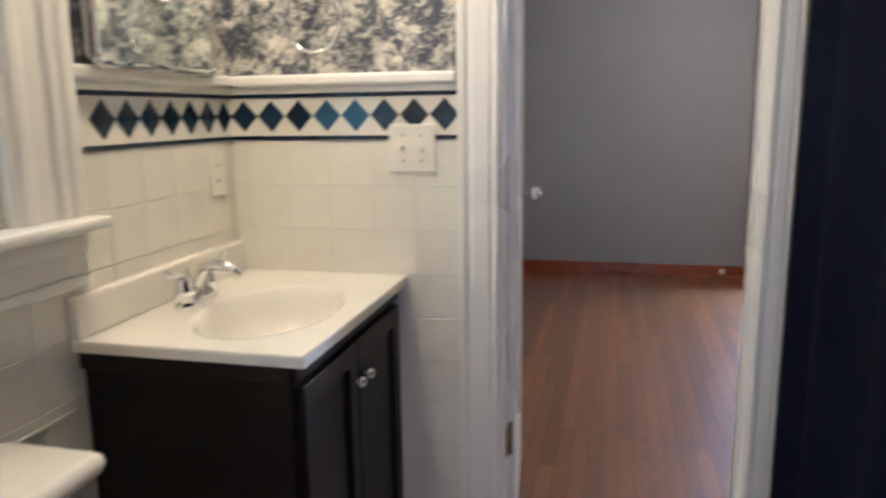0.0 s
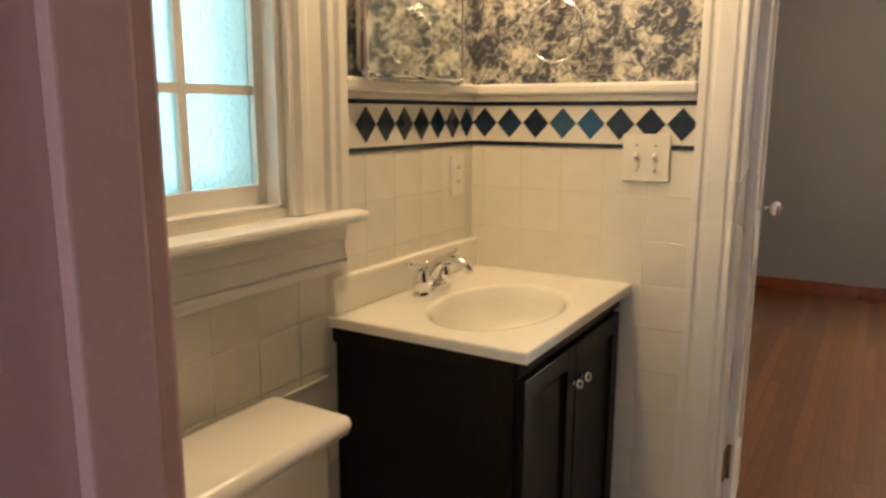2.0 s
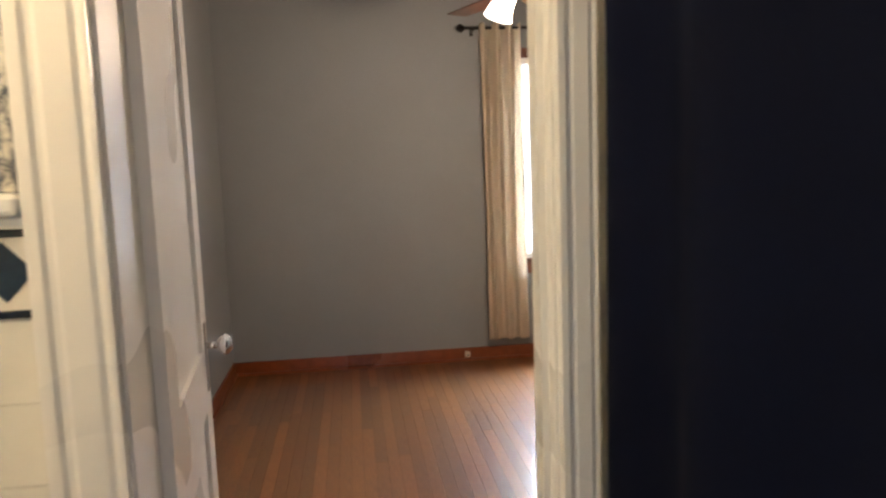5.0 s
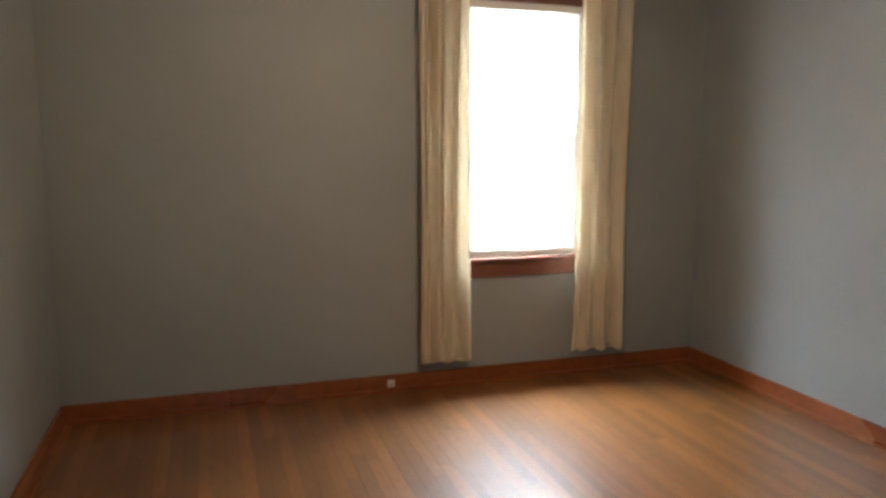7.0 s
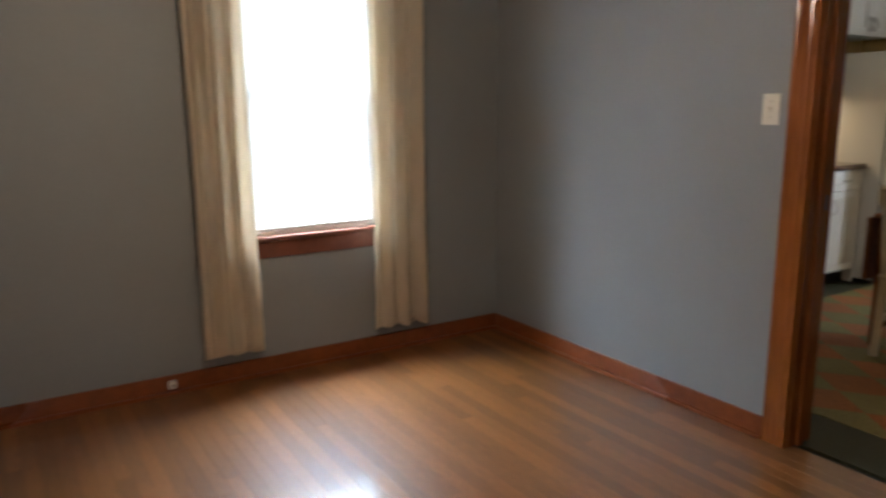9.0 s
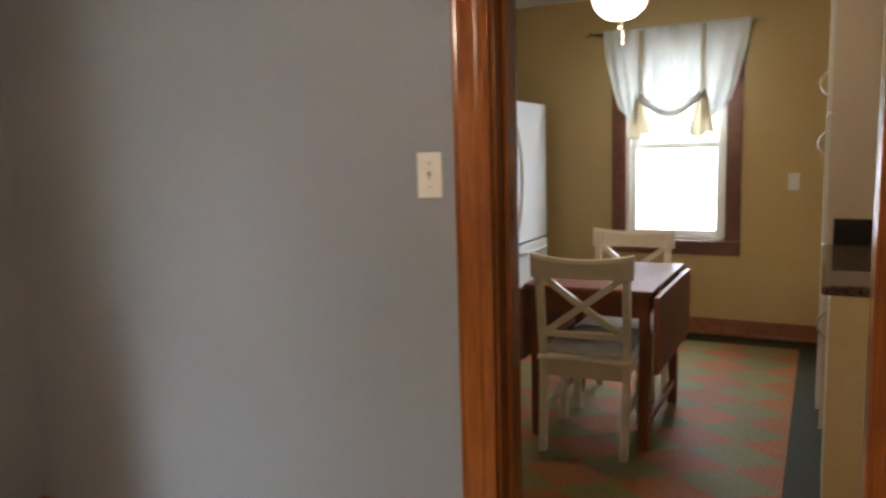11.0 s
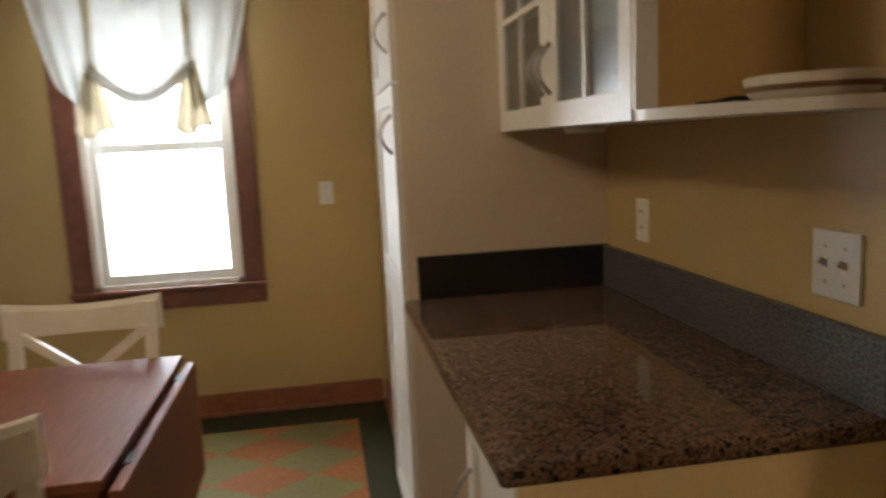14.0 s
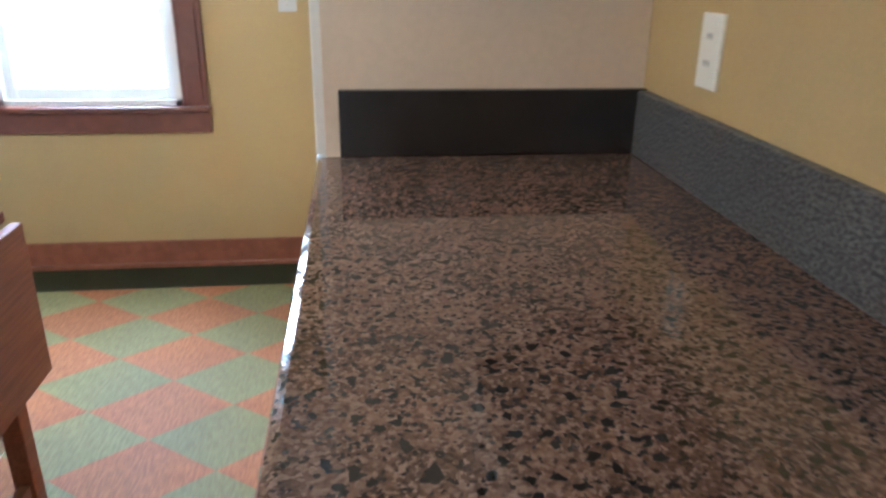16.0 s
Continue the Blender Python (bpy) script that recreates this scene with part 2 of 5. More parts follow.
# chair cream with the seat's shade mixed into the colour
M_SEATSHADE = mat("shaded_seat_cream", (0.64, 0.58, 0.49), rough=0.9, scale=300, bump=0.2)
M_GRANITE = granite_mat()
M_SPLASH = mat("grey_brown_granite_edge", (0.145, 0.141, 0.136), (0.020, 0.020, 0.020), rough=0.42, scale=190, bump=0.0, detail=3, big=15, spread=0.2, lo=0.4, hi=0.62)
# side splash colour, much darker than the back splash
M_DARKSPLASH = mat("dark_side_splash_granite", (0.016, 0.014, 0.013), (0.008, 0.007, 0.007), rough=0.25, scale=170, bump=0.02, detail=3, lo=0.4, hi=0.62)
M_TOILE = toile_mat()
M_GLASS = glass("clear_glass", (1, 1, 1), 0.0)
M_FROST = glass("rippled_frosted_glass", (0.72, 0.93, 0.93), 0.35, 0.5, 110)
M_CABGLASS = glass("cabinet_glass", (0.85, 0.9, 0.88), 0.15)
M_MIRROR = mat("mirror", (0.86, 0.90, 0.86), rough=0.02, metal=1.0, bump=0.0, spread=0.01)
M_BULB = glow("lit_frosted_glass", (1.0, 0.86, 0.66), 6.0)
M_BLADE = mat("fan_blade_wood", (0.06, 0.022, 0.012), rough=0.3, bump=0.02)
M_BLADEW = mat("white_fan_blade", (0.72, 0.72, 0.74), rough=0.35, bump=0.0)
M_OUT = glow("bright_overcast_outdoors", (0.95, 0.98, 1.0), 3.0)
M_OUTW = glow("shaded_blue_green_outdoors", (0.45, 0.72, 0.72), 1.0)
M_TANPANEL = mat("tan_yellow_panel_paint", (0.70, 0.55, 0.28), rough=0.4, scale=60, bump=0.01, spread=0.06)
M_GOLD = mat("golden_tan_panel", (0.50, 0.32, 0.11), rough=0.45, scale=60, bump=0.01, spread=0.06)
M_BFLOOR = mat("white_floor_tile", (0.55, 0.52, 0.47), rough=0.3, scale=12, bump=0.02)
M_STEEL = mat("stainless_steel", (0.55, 0.55, 0.55), rough=0.25, metal=1.0, bump=0.01)
M_PAPER = mat("cream_stoneware", (0.66, 0.60, 0.48), rough=0.5, bump=0.02)
M_WATERMARK = mat("brown_print", (0.16, 0.08, 0.04), rough=0.6, bump=0.0)


# ---- mesh helpers ----
def add(bm, x0, x1, y0, y1, z0, z1, bev=0.0):
    xs, ys, zs = sorted((x0, x1)), sorted((y0, y1)), sorted((z0, z1))
    vs = [bm.verts.new((xs[i], ys[j], zs[k])) for i in (0, 1) for j in (0, 1) for k in (0, 1)]
    fs = [bm.faces.new([vs[i] for i in q]) for q in ((0, 1, 3, 2), (4, 6, 7, 5), (0, 4, 5, 1), (2, 3, 7, 6), (0, 2, 6, 4), (1, 5, 7, 3))]
    if bev:
        es = list({e for f in fs for e in f.edges})
        bmesh.ops.bevel(bm, geom=es, offset=bev, segments=2, profile=0.5, affect="EDGES")
    return bm


def bx(x0, x1, y0, y1, z0, z1, bev=0.0):
    return add(bmesh.new(), x0, x1, y0, y1, z0, z1, bev)


def beam(bm, a, b, w, d, up=(0, 0, 1), bev=0.0):
    """A bar from a to b, w wide across and d deep along up."""
    a, b = Vector(a), Vector(b)
    f = (b - a).normalized()
    s = f.cross(Vector(up)).normalized()
    u = s.cross(f)
    vs = []
    for p in (a, b):
        for i, j in ((-1, -1), (1, -1), (1, 1), (-1, 1)):
            vs.append(bm.verts.new(p + s * (i * w / 2) + u * (j * d / 2)))
    fs = [bm.faces.new([vs[i] for i in q]) for q in ((3, 2, 1, 0), (4, 5, 6, 7), (0, 1, 5, 4), (1, 2, 6, 5), (2, 3, 7, 6), (3, 0, 4, 7))]
    if bev:
        bmesh.ops.bevel(bm, geom=list({e for f in fs for e in f.edges}), offset=bev, segments=2, profile=0.5, affect="EDGES")
    return bm


def tube(bm, points, r, seg=10, r_end=None):
    """A round bar through points, with closed ends."""
    pts = [Vector(p) for p in points]
    rings = []
    for i, p in enumerate(pts):
        f = (pts[min(i + 1, len(pts) - 1)] - pts[max(i - 1, 0)]).normalized()
        s = f.orthogonal().normalized() if i == 0 else (rings[-1][1] - f * rings[-1][1].dot(f)).normalized()
        u = f.cross(s)
        rr = r if r_end is None else r + (r_end - r) * i / (len(pts) - 1)
        rings.append(([bm.verts.new(p + (s * math.cos(k * 2 * math.pi / seg) + u * math.sin(k * 2 * math.pi / seg)) * rr) for k in range(seg)], s))
    for (a, _), (b, _) in zip(rings, rings[1:]):
        for k in range(seg):
            bm.faces.new((a[k], a[(k + 1) % seg], b[(k + 1) % seg], b[k]))
    bm.faces.new(rings[0][0][::-1])
    bm.faces.new(rings[-1][0])
    return bm


def lathe(bm, center, profile, seg=24, sx=1.0, sy=1.0):
    """A turned body about a standing axis; profile: radius, height."""
    cx, cy, cz = center
    rings = [[bm.verts.new((cx + sx * r * math.cos(k * 2 * math.pi / seg), cy + sy * r * math.sin(k * 2 * math.pi / seg), cz + h)) for k in range(seg)] for r, h in profile]
    for a, b in zip(rings, rings[1:]):
        for k in range(seg):
            bm.faces.new((a[k], a[(k + 1) % seg], b[(k + 1) % seg], b[k]))
    bm.faces.new(rings[0][::-1])
    bm.faces.new(rings[-1])
    return bm


def thing(name, loc, label, category, group="", m=None):
    ob = new(name)
    ob.empty_display_size = 0.05
    ob.location = loc
    return tagged(ob, label, category, group)


def part(name, bm, material, parent=None, label="", smooth=False):
    bmesh.ops.recalc_face_normals(bm, faces=bm.faces)
    me = bpy.data.meshes.new(name)
    bm.to_mesh(me)
    bm.free()
    me.materials.append(material)
    if smooth:
        me.polygons.foreach_set("use_smooth", [True] * len(me.polygons))
    ob = new(name, me)
    if parent is not None:
        ob.parent = parent
        if parent.type == "EMPTY":
            ob.matrix_parent_inverse = Matrix.Translation(-parent.location)
    if label:
        ob["label"] = label
    return ob


def struct(name, bm, material, label="", category=""):
    return tagged(part(name, bm, material), label, category, kind="structure")


def sheet(fn, nu, nv, thick, name, material, parent=None, label=""):
    """A cloth surface from fn(u, v), given a thickness."""
    bm = bmesh.new()
    g = [[bm.verts.new(fn(i / nu, j / nv)) for j in range(nv + 1)] for i in range(nu + 1)]
    for i in range(nu):
        for j in range(nv):
            bm.faces.new((g[i][j], g[i + 1][j], g[i + 1][j + 1], g[i][j + 1]))
    ob = part(name, bm, material, parent, label, smooth=True)
    md = ob.modifiers.new("thickness", "SOLIDIFY")
    md.thickness, md.offset = thick, 0
    return ob


def face_frame(bm, axis, at, depth, a0, a1, z0, z1, w, bev=0.002):
    """Four rails round an opening; axis x or y is the way it faces."""
    for p0, p1, q0, q1 in ((a0, a0 + w, z0, z1), (a1 - w, a1, z0, z1), (a0 + w, a1 - w, z0, z0 + w), (a0 + w, a1 - w, z1 - w, z1)):
        if axis == "y":
            add(bm, p0, p1, at, at + depth, q0, q1, bev)
        else:
            add(bm, at, at + depth, p0, p1, q0, q1, bev)
    return bm


def bow_handle(parent, p, axis, out, length=0.11, material=None):
    """A bowed pull at p; axis: the way it runs; out: the way it stands off."""
    a, o, c = Vector(axis), Vector(out), Vector(p)
    pts = [c + a * (length * (t - 0.5)) + o * (0.032 * math.sin(math.pi * t) + 0.002) for t in [i / 10 for i in range(11)]]
    return part("handle", tube(bmesh.new(), pts, 0.0055, 8), material or M_NICKEL, parent, "bowed brushed-nickel handle", smooth=True)


def framed_leaf(axis, at, d, a0, a1, z0, z1, w, back=0.45, glazed=False):
    """One framed leaf: rails standing d proud of its back, with a sunk panel or an open middle."""
    bm = bmesh.new()
    rings = [(0, 0), (0, 0.88), (0.0022, 1.0), (w - 0.003, 1.0), (w, 0.88), (w, 0.0 if glazed else back)]
    rows = []
    for i, f in rings:
        pts = ((a0 + i, z0 + i), (a1 - i, z0 + i), (a1 - i, z1 - i), (a0 + i, z1 - i))
        rows.append([bm.verts.new((p, at + d * f, q) if axis == "y" else (at + d * f, p, q)) for p, q in pts])
    for r0, r1 in list(zip(rows, rows[1:])) + ([(rows[-1], rows[0])] if glazed else []):
        for k in range(4):
            bm.faces.new((r0[k], r0[(k + 1) % 4], r1[(k + 1) % 4], r1[k]))
    if not glazed:
        bm.faces.new(rows[0])
        bm.faces.new(rows[-1])
    return bm


def shaker_door(name, parent, facing, at, a0, a1, z0, z1, material=None, handle=None, glass_panel=False):
    """A framed door leaf; facing +1 or -1 along y, at: the plane of its back."""
    material = material or M_CAB
    d = 0.02 * facing
    leaf = part(name, framed_leaf("y", at, d, a0, a1, z0, z1, 0.055, glazed=glass_panel), material, parent)
    if glass_panel:
        part("pane", bx(a0 + 0.055, a1 - 0.055, at + d * 0.3, at + d * 0.5, z0 + 0.055, z1 - 0.055), M_CABGLASS, leaf, "lightly frosted glass pane")
        xm = (a0 + a1) / 2
        part("muntin", bx(xm - 0.008, xm + 0.008, at + d * 0.3, at + d * 0.95, z0 + 0.055, z1 - 0.055), material, leaf)
        for k in (1, 2):
            zz = z0 + 0.055 + (z1 - z0 - 0.11) * k / 3
            for p0, p1 in ((a0 + 0.055, xm - 0.008), (xm + 0.008, a1 - 0.055)):
                part("muntin", bx(p0, p1, at + d * 0.3, at + d * 0.92, zz - 0.008, zz + 0.008), material, leaf)
    if handle:
        hx, hz, way = handle
        bow_handle(leaf, (hx, at + d, hz), (0, 0, 1) if way == "z" else (1, 0, 0), (0, facing, 0))
    return leaf


def wall_plate(loc, facing, gangs, switch, label, size=0.115, material=None):
    """A switch or socket plate; facing: unit vector out of the wall."""
    f = Vector(facing)
    s = Vector((0, 0, 1)).cross(f)
    w = size * (0.61 if gangs == 1 else 1.0)
    ob = thing("switch_plate" if switch else "wall_outlet", loc, label, "light switch" if switch else "outlet")
    c = Vector(loc)

    def blk(ds, dz, ws, hz, o0, o1, bev=0.0):
        a, b = c + s * (ds - ws / 2) + f * o0, c + s * (ds + ws / 2) + f * o1
        return bx(a.x, b.x, a.y, b.y, loc[2] + dz - hz / 2, loc[2] + dz + hz / 2, bev)
    part("plate", blk(0, 0, w, size, 0, 0.006, 0.0025), material or M_PLATE, ob)
    for g in range(gangs):
        ds = 0 if gangs == 1 else (g - 0.5) * 0.046 * size / 0.115
        if switch:
            part("toggle", beam(bmesh.new(), c + s * ds + f * 0.005, c + s * ds + f * 0.02 + Vector((0, 0, 0.009)), 0.008, 0.010), material or M_PLATE, ob)
            part("toggle_slot", blk(ds, 0, 0.011, 0.025, 0.006, 0.0068), M_SLOT if size < 0.1 else M_GROUT, ob)
            for dz in (-0.03, 0.03):
                part("screw", blk(ds, dz * size / 0.115, 0.006, 0.006, 0.006, 0.0072), M_NICKEL, ob)
        else:
            for dz in (-0.02, 0.02):
                sock = part("socket", blk(ds, dz, 0.03, 0.028, 0.006, 0.0072, 0.0005), M_PLATE, ob)
                for e in (-0.006, 0.006):
                    part("slot", blk(ds + e, dz + 0.003, 0.0025, 0.009, 0.0072, 0.0078), M_SLOT, sock)
    return ob


# ---- structure: three rooms and a stub of hall ----
BW, BN, BS, BE = 0.0, 0.0, -1.65, 2.10          # bathroom faces
GW, GE, GN, GS, GZ = 0.206, 3.77, 3.98, 0.12, 2.535   # grey bedroom faces
KW, KE, KN, KS, KZ = 3.91, 7.67, 3.98, 0.675, 2.50    # kitchen faces
D0, D1, DZ = 0.745, 1.358, 2.03                 # door bathroom to bedroom
P0, P1, PZ = 1.20, 2.02, 2.06                   # door bedroom to kitchen

struct("floor_bathroom", bx(BW - 0.2, BE + 0.1, -3.2, 0.06, -0.1, 0.0), M_BFLOOR, "pale tiled bathroom floor", "floor")
bed_floor = struct("floor_bedroom", bx(GW - 0.15, KW - 0.06, 0.06, GN + 0.3, -0.1, -0.012), M_VAN, "orange-brown oak strip floor with a satin finish", "floor")
kit_floor = struct("floor_kitchen", bx(KW - 0.06, KE + 0.3, KS - 0.15, KN + 0.3, -0.1, 0.0), M_GREEN, "painted floor with dark green border and diamond field", "floor")
struct("ceiling_bathroom", bx(BW - 0.2, BE + 0.1, -3.2, 0.0, 2.45, 2.6), M_CEIL)
struct("ceiling_bedroom", bx(GW, GE, GS, GN, GZ, GZ + 0.12), M_CEIL)
struct("ceiling_kitchen", bx(KW, KE, KS, KN, KZ, KZ + 0.12), M_CEIL)

# bathroom west wall, with its window
WY0, WY1, WZ0, WZ1 = -1.40, -0.785, 1.12, 1.95
b = bmesh.new()
add(b, -0.2, 0, -1.78, WY0, 0, 2.45)
add(b, -0.2, 0, WY1, 0.0, 0, 2.45)
add(b, -0.2, 0, WY0, WY1, 0, WZ0)
add(b, -0.2, 0, WY0, WY1, WZ1, 2.45)
struct("wall_bathroom_west", b, M_GROUT)
# wall between bathroom and bedroom
b = bmesh.new()
add(b, -0.2, D0 - 0.02, 0, 0.06, 0, 2.6)
add(b, D1 + 0.02, BE + 0.1, 0, 0.06, 0, 2.6)
add(b, D0 - 0.02, D1 + 0.02, 0, 0.06, DZ + 0.02, 2.6)
struct("wall_bathroom_north", b, M_GROUT)
b = bmesh.new()
add(b, -0.2, D0 - 0.02, 0.06, 0.12, 0, 2.6)
add(b, D1 + 0.02, GE, 0.06, 0.12, 0, 2.6)
add(b, D0 - 0.02, D1 + 0.02, 0.06, 0.12, DZ + 0.02, 2.6)
struct("wall_bedroom_south", b, M_GREY)
# bathroom south wall with the doorway in which the walk begins
b = bmesh.new()
add(b, 0, 0.70, -1.78, -1.65, 0, 2.45)
add(b, 1.42, BE, -1.78, -1.65, 0, 2.45)
add(b, 0.70, 1.42, -1.78, -1.65, 2.05, 2.45)
struct("wall_bathroom_south", b, M_WHITE)
struct("wall_bathroom_east", bx(BE, BE + 0.1, -1.78, 0, 0, 2.45), M_TILE)
struct("wall_hall_west", bx(0.15, 0.25, -3.2, -1.78, 0, 2.45), M_HALL)
struct("wall_hall_east", bx(2.0, 2.1, -3.2, -1.78, 0, 2.45), M_HALL)
# unseen hall end; its opening is added for the fill lamp
b = bx(0.15, 0.70, -3.3, -3.2, 0, 2.45)
add(b, 1.50, 2.1, -3.3, -3.2, 0, 2.45)
add(b, 0.70, 1.50, -3.3, -3.2, 0, 0.85)
add(b, 0.70, 1.50, -3.3, -3.2, 2.05, 2.45)
struct("wall_hall_south", b, M_HALL)
# bedroom
struct("wall_bedroom_west", bx(GW - 0.12, GW, GS, GN, 0, GZ), M_GREY)
NX0, NX1, NZ0, NZ1 = 2.25, 2.965, 0.72, 2.11
b = bmesh.new()
add(b, GW - 0.12, NX0, GN, GN + 0.18, 0, GZ)
add(b, NX1, GE, GN, GN + 0.18, 0, GZ)
add(b, NX0, NX1, GN, GN + 0.18, 0, NZ0)
add(b, NX0, NX1, GN, GN + 0.18, NZ1, GZ)
struct("wall_bedroom_north", b, M_GREY)
xm = (GE + KW) / 2
for nm, x0, x1, mt in (("wall_bedroom_east", GE, xm, M_GREY), ("wall_kitchen_west", xm, KW, M_TAN)):
    b = bmesh.new()
    add(b, x0, x1, KS - 0.6, P0 - 0.02, 0, 2.6)
    add(b, x0, x1, P1 + 0.02, GN + 0.18, 0, 2.6)
    add(b, x0, x1, P0 - 0.02, P1 + 0.02, PZ + 0.02, 2.6)
    struct(nm, b, mt)
# kitchen
EY0, EY1, EZ0, EZ1 = 1.915, 2.63, 0.70, 2.06
b = bmesh.new()
add(b, KE, KE + 0.2, KS - 0.1, EY0, 0, KZ)
add(b, KE, KE + 0.2, EY1, KN + 0.2, 0, KZ)
add(b, KE, KE + 0.2, EY0, EY1, 0, EZ0)
add(b, KE, KE + 0.2, EY0, EY1, EZ1, KZ)
struct("wall_kitchen_east", b, M_TAN)
struct("wall_kitchen_south", bx(KW, 6.54, KS - 0.1, KS, 0, KZ), M_TAN)
struct("wall_kitchen_south_return", bx(6.54, KE, KS - 0.1, 1.22, 0, KZ), M_TAN)
struct("wall_kitchen_north", bx(KW, KE, KN, KN + 0.2, 0, KZ), M_TAN)

# wallpaper above the rail
struct("wallpaper_north", bx(0.004, D0 - 0.11, -0.004, 0, 1.38, 2.45), M_TOILE, "black and blue toile wallpaper on cream", "wallpaper")
struct("wallpaper_west", bx(0, 0.004, -0.62, 0.0, 1.38, 2.45), M_TOILE, "black and blue toile wallpaper on cream", "wallpaper")


def moulded(bm, x0, x1, y0, y1, z0, z1, face, steps):
    """A moulded strip with one running profile: face is the axis and sign it stands out along."""
    prof, e = [(0.0, 0.0)], 0.035
    for f0, f1, d in steps:
        prof += [(f0 + (e if f0 > 0 else 0.012), d), (f1 - (e if f1 < 1 else 0.012), d)]
    prof.append((1.0, 0.0))
    sg = 1 if face[0] == "+" else -1
    ends = []
    for z in (z0, z1):
        if face[1] == "x":
            ends.append([bm.verts.new((x0 + sg * d, y0 + (y1 - y0) * f, z)) for f, d in prof])
        else:
            ends.append([bm.verts.new((x0 + (x1 - x0) * f, y0 + sg * d, z)) for f, d in prof])
    n = len(prof)
    for k in range(n):
        bm.faces.new((ends[0][k], ends[0][(k + 1) % n], ends[1][(k + 1) % n], ends[1][k]))
    bm.faces.new(ends[0])
    bm.faces.new(ends[1])
    return bm


STEPS = ((0, 0.22, 0.021), (0.22, 0.36, 0.017), (0.36, 0.80, 0.019), (0.80, 0.90, 0.016), (0.90, 1.0, 0.018))
# rail along the top of the tiles
b = bmesh.new()
add(b, 0.03, D0 - 0.11, -0.03, -0.004, 1.357, 1.388, 0.008)
add(b, 0.02, D0 - 0.11, -0.018, -0.004, 1.340, 1.357, 0.004)
struct("trim_rail_north", b, M_WHITE, "cream moulded rail above wall tiles", "trim")
b = bmesh.new()
add(b, 0.004, 0.03, -0.62, -0.004, 1.357, 1.388, 0.008)
add(b, 0.004, 0.018, -0.62, -0.004, 1.340, 1.357, 0.004)
struct("trim_rail_west", b, M_WHITE, "cream moulded rail above wall tiles", "trim")

struct("trim_ledge_west", bx(0.0055, 0.0105, -1.64, -0.68, 0.716, 0.724, 0.001), M_TILE, "narrow glazed cream ledge tile", "trim")

# bathroom side casing and jamb of the bedroom door
b = bmesh.new()
moulded(b, D0 - 0.11, D0 - 0.006, -0.001, 0, 0, DZ + 0.1, "-y", STEPS)
moulded(b, D1 + 0.006, D1 + 0.066, -0.001, 0, 0, DZ + 0.1, "-y", STEPS)
add(b, D0 - 0.006, D1 + 0.006, -0.018, -0.001, DZ + 0.006, DZ + 0.1, 0.003)
struct("trim_casing_bathroom", b, M_WHITE, "white moulded door casing", "trim")
b = bmesh.new()
add(b, D0 - 0.019, D0, -0.001, 0.125, 0, DZ, 0.001)
add(b, D1, D1 + 0.019, -0.001, 0.125, 0, DZ, 0.001)
add(b, D0 - 0.019, D1 + 0.019, -0.001, 0.125, DZ, DZ + 0.019, 0.001)
add(b, D1 - 0.012, D1, 0.03, 0.07, 0, DZ)
struct("trim_jamb_bathroom", b, M_WHITE, "white painted door jamb", "trim")
b = bmesh.new()
add(b, D0 - 0.09, D0 - 0.006, 0.12, 0.138, 0, DZ + 0.09, 0.004)
add(b, D1 + 0.006, D1 + 0.09, 0.12, 0.138, 0, DZ + 0.09, 0.004)
add(b, D0 - 0.006, D1 + 0.006, 0.12, 0.138, DZ + 0.006, DZ + 0.09, 0.004)
struct("trim_casing_bedroom", b, M_TRIM, "stained wooden door casing", "trim")
# entry doorway lining, in shade
b = bmesh.new()
add(b, 0.70, 0.718, -1.78, -1.65, 0, 2.05, 0.002)
add(b, 0.718, 0.730, -1.70, -1.66, 0, 2.05, 0.002)
add(b, 0.62, 0.712, -1.65, -1.632, 0, 2.05, 0.004)
struct("trim_jamb_entry", b, M_HALL, "mauve-white door jamb and stop in shade", "trim")

# bedroom to kitchen doorway: lining and casings
b = bmesh.new()
add(b, GE - 0.002, KW + 0.002, P1, P1 + 0.02, 0, PZ, 0.001)
add(b, GE - 0.002, KW + 0.002, P0 - 0.02, P0, 0, PZ, 0.001)
add(b, GE - 0.002, KW + 0.002, P0, P1, PZ, PZ + 0.02, 0.001)
add(b, GE + 0.05, GE + 0.085, P1 - 0.012, P1, 0, PZ, 0.001)
struct("trim_lining_kitchen_door", b, M_CASING, "varnished reddish wood door lining", "trim")
for nm, x, s in (("trim_casing_kitchen_door", GE, "-x"), ("trim_casing_kitchen_side", KW, "+x")):
    b = bmesh.new()
    moulded(b, x, x, P1 + 0.006, P1 + 0.108, 0, PZ + 0.1, s, STEPS)
    moulded(b, x, x, P0 - 0.108, P0 - 0.006, 0, PZ + 0.1, s, STEPS)
    d = -0.018 if s == "-x" else 0.018
    add(b, x, x + d, P0 - 0.006, P1 + 0.006, PZ + 0.006, PZ + 0.1, 0.003)
    struct(nm, b, M_CASING, "varnished orange-brown wood door casing", "trim")
strike = thing("strike_plate", (GE + 0.105, P1 - 0.001, 0.98), "dark metal strike plate in door lining", "strike plate")
part("plate", bx(GE + 0.09, GE + 0.12, P1 - 0.002, P1, 0.95, 1.01, 0.0005), M_IRON, strike)
part("latch_hole", bx(GE + 0.098, GE + 0.112, P1 - 0.0035, P1 - 0.002, 0.968, 0.992), M_SLOT, strike)


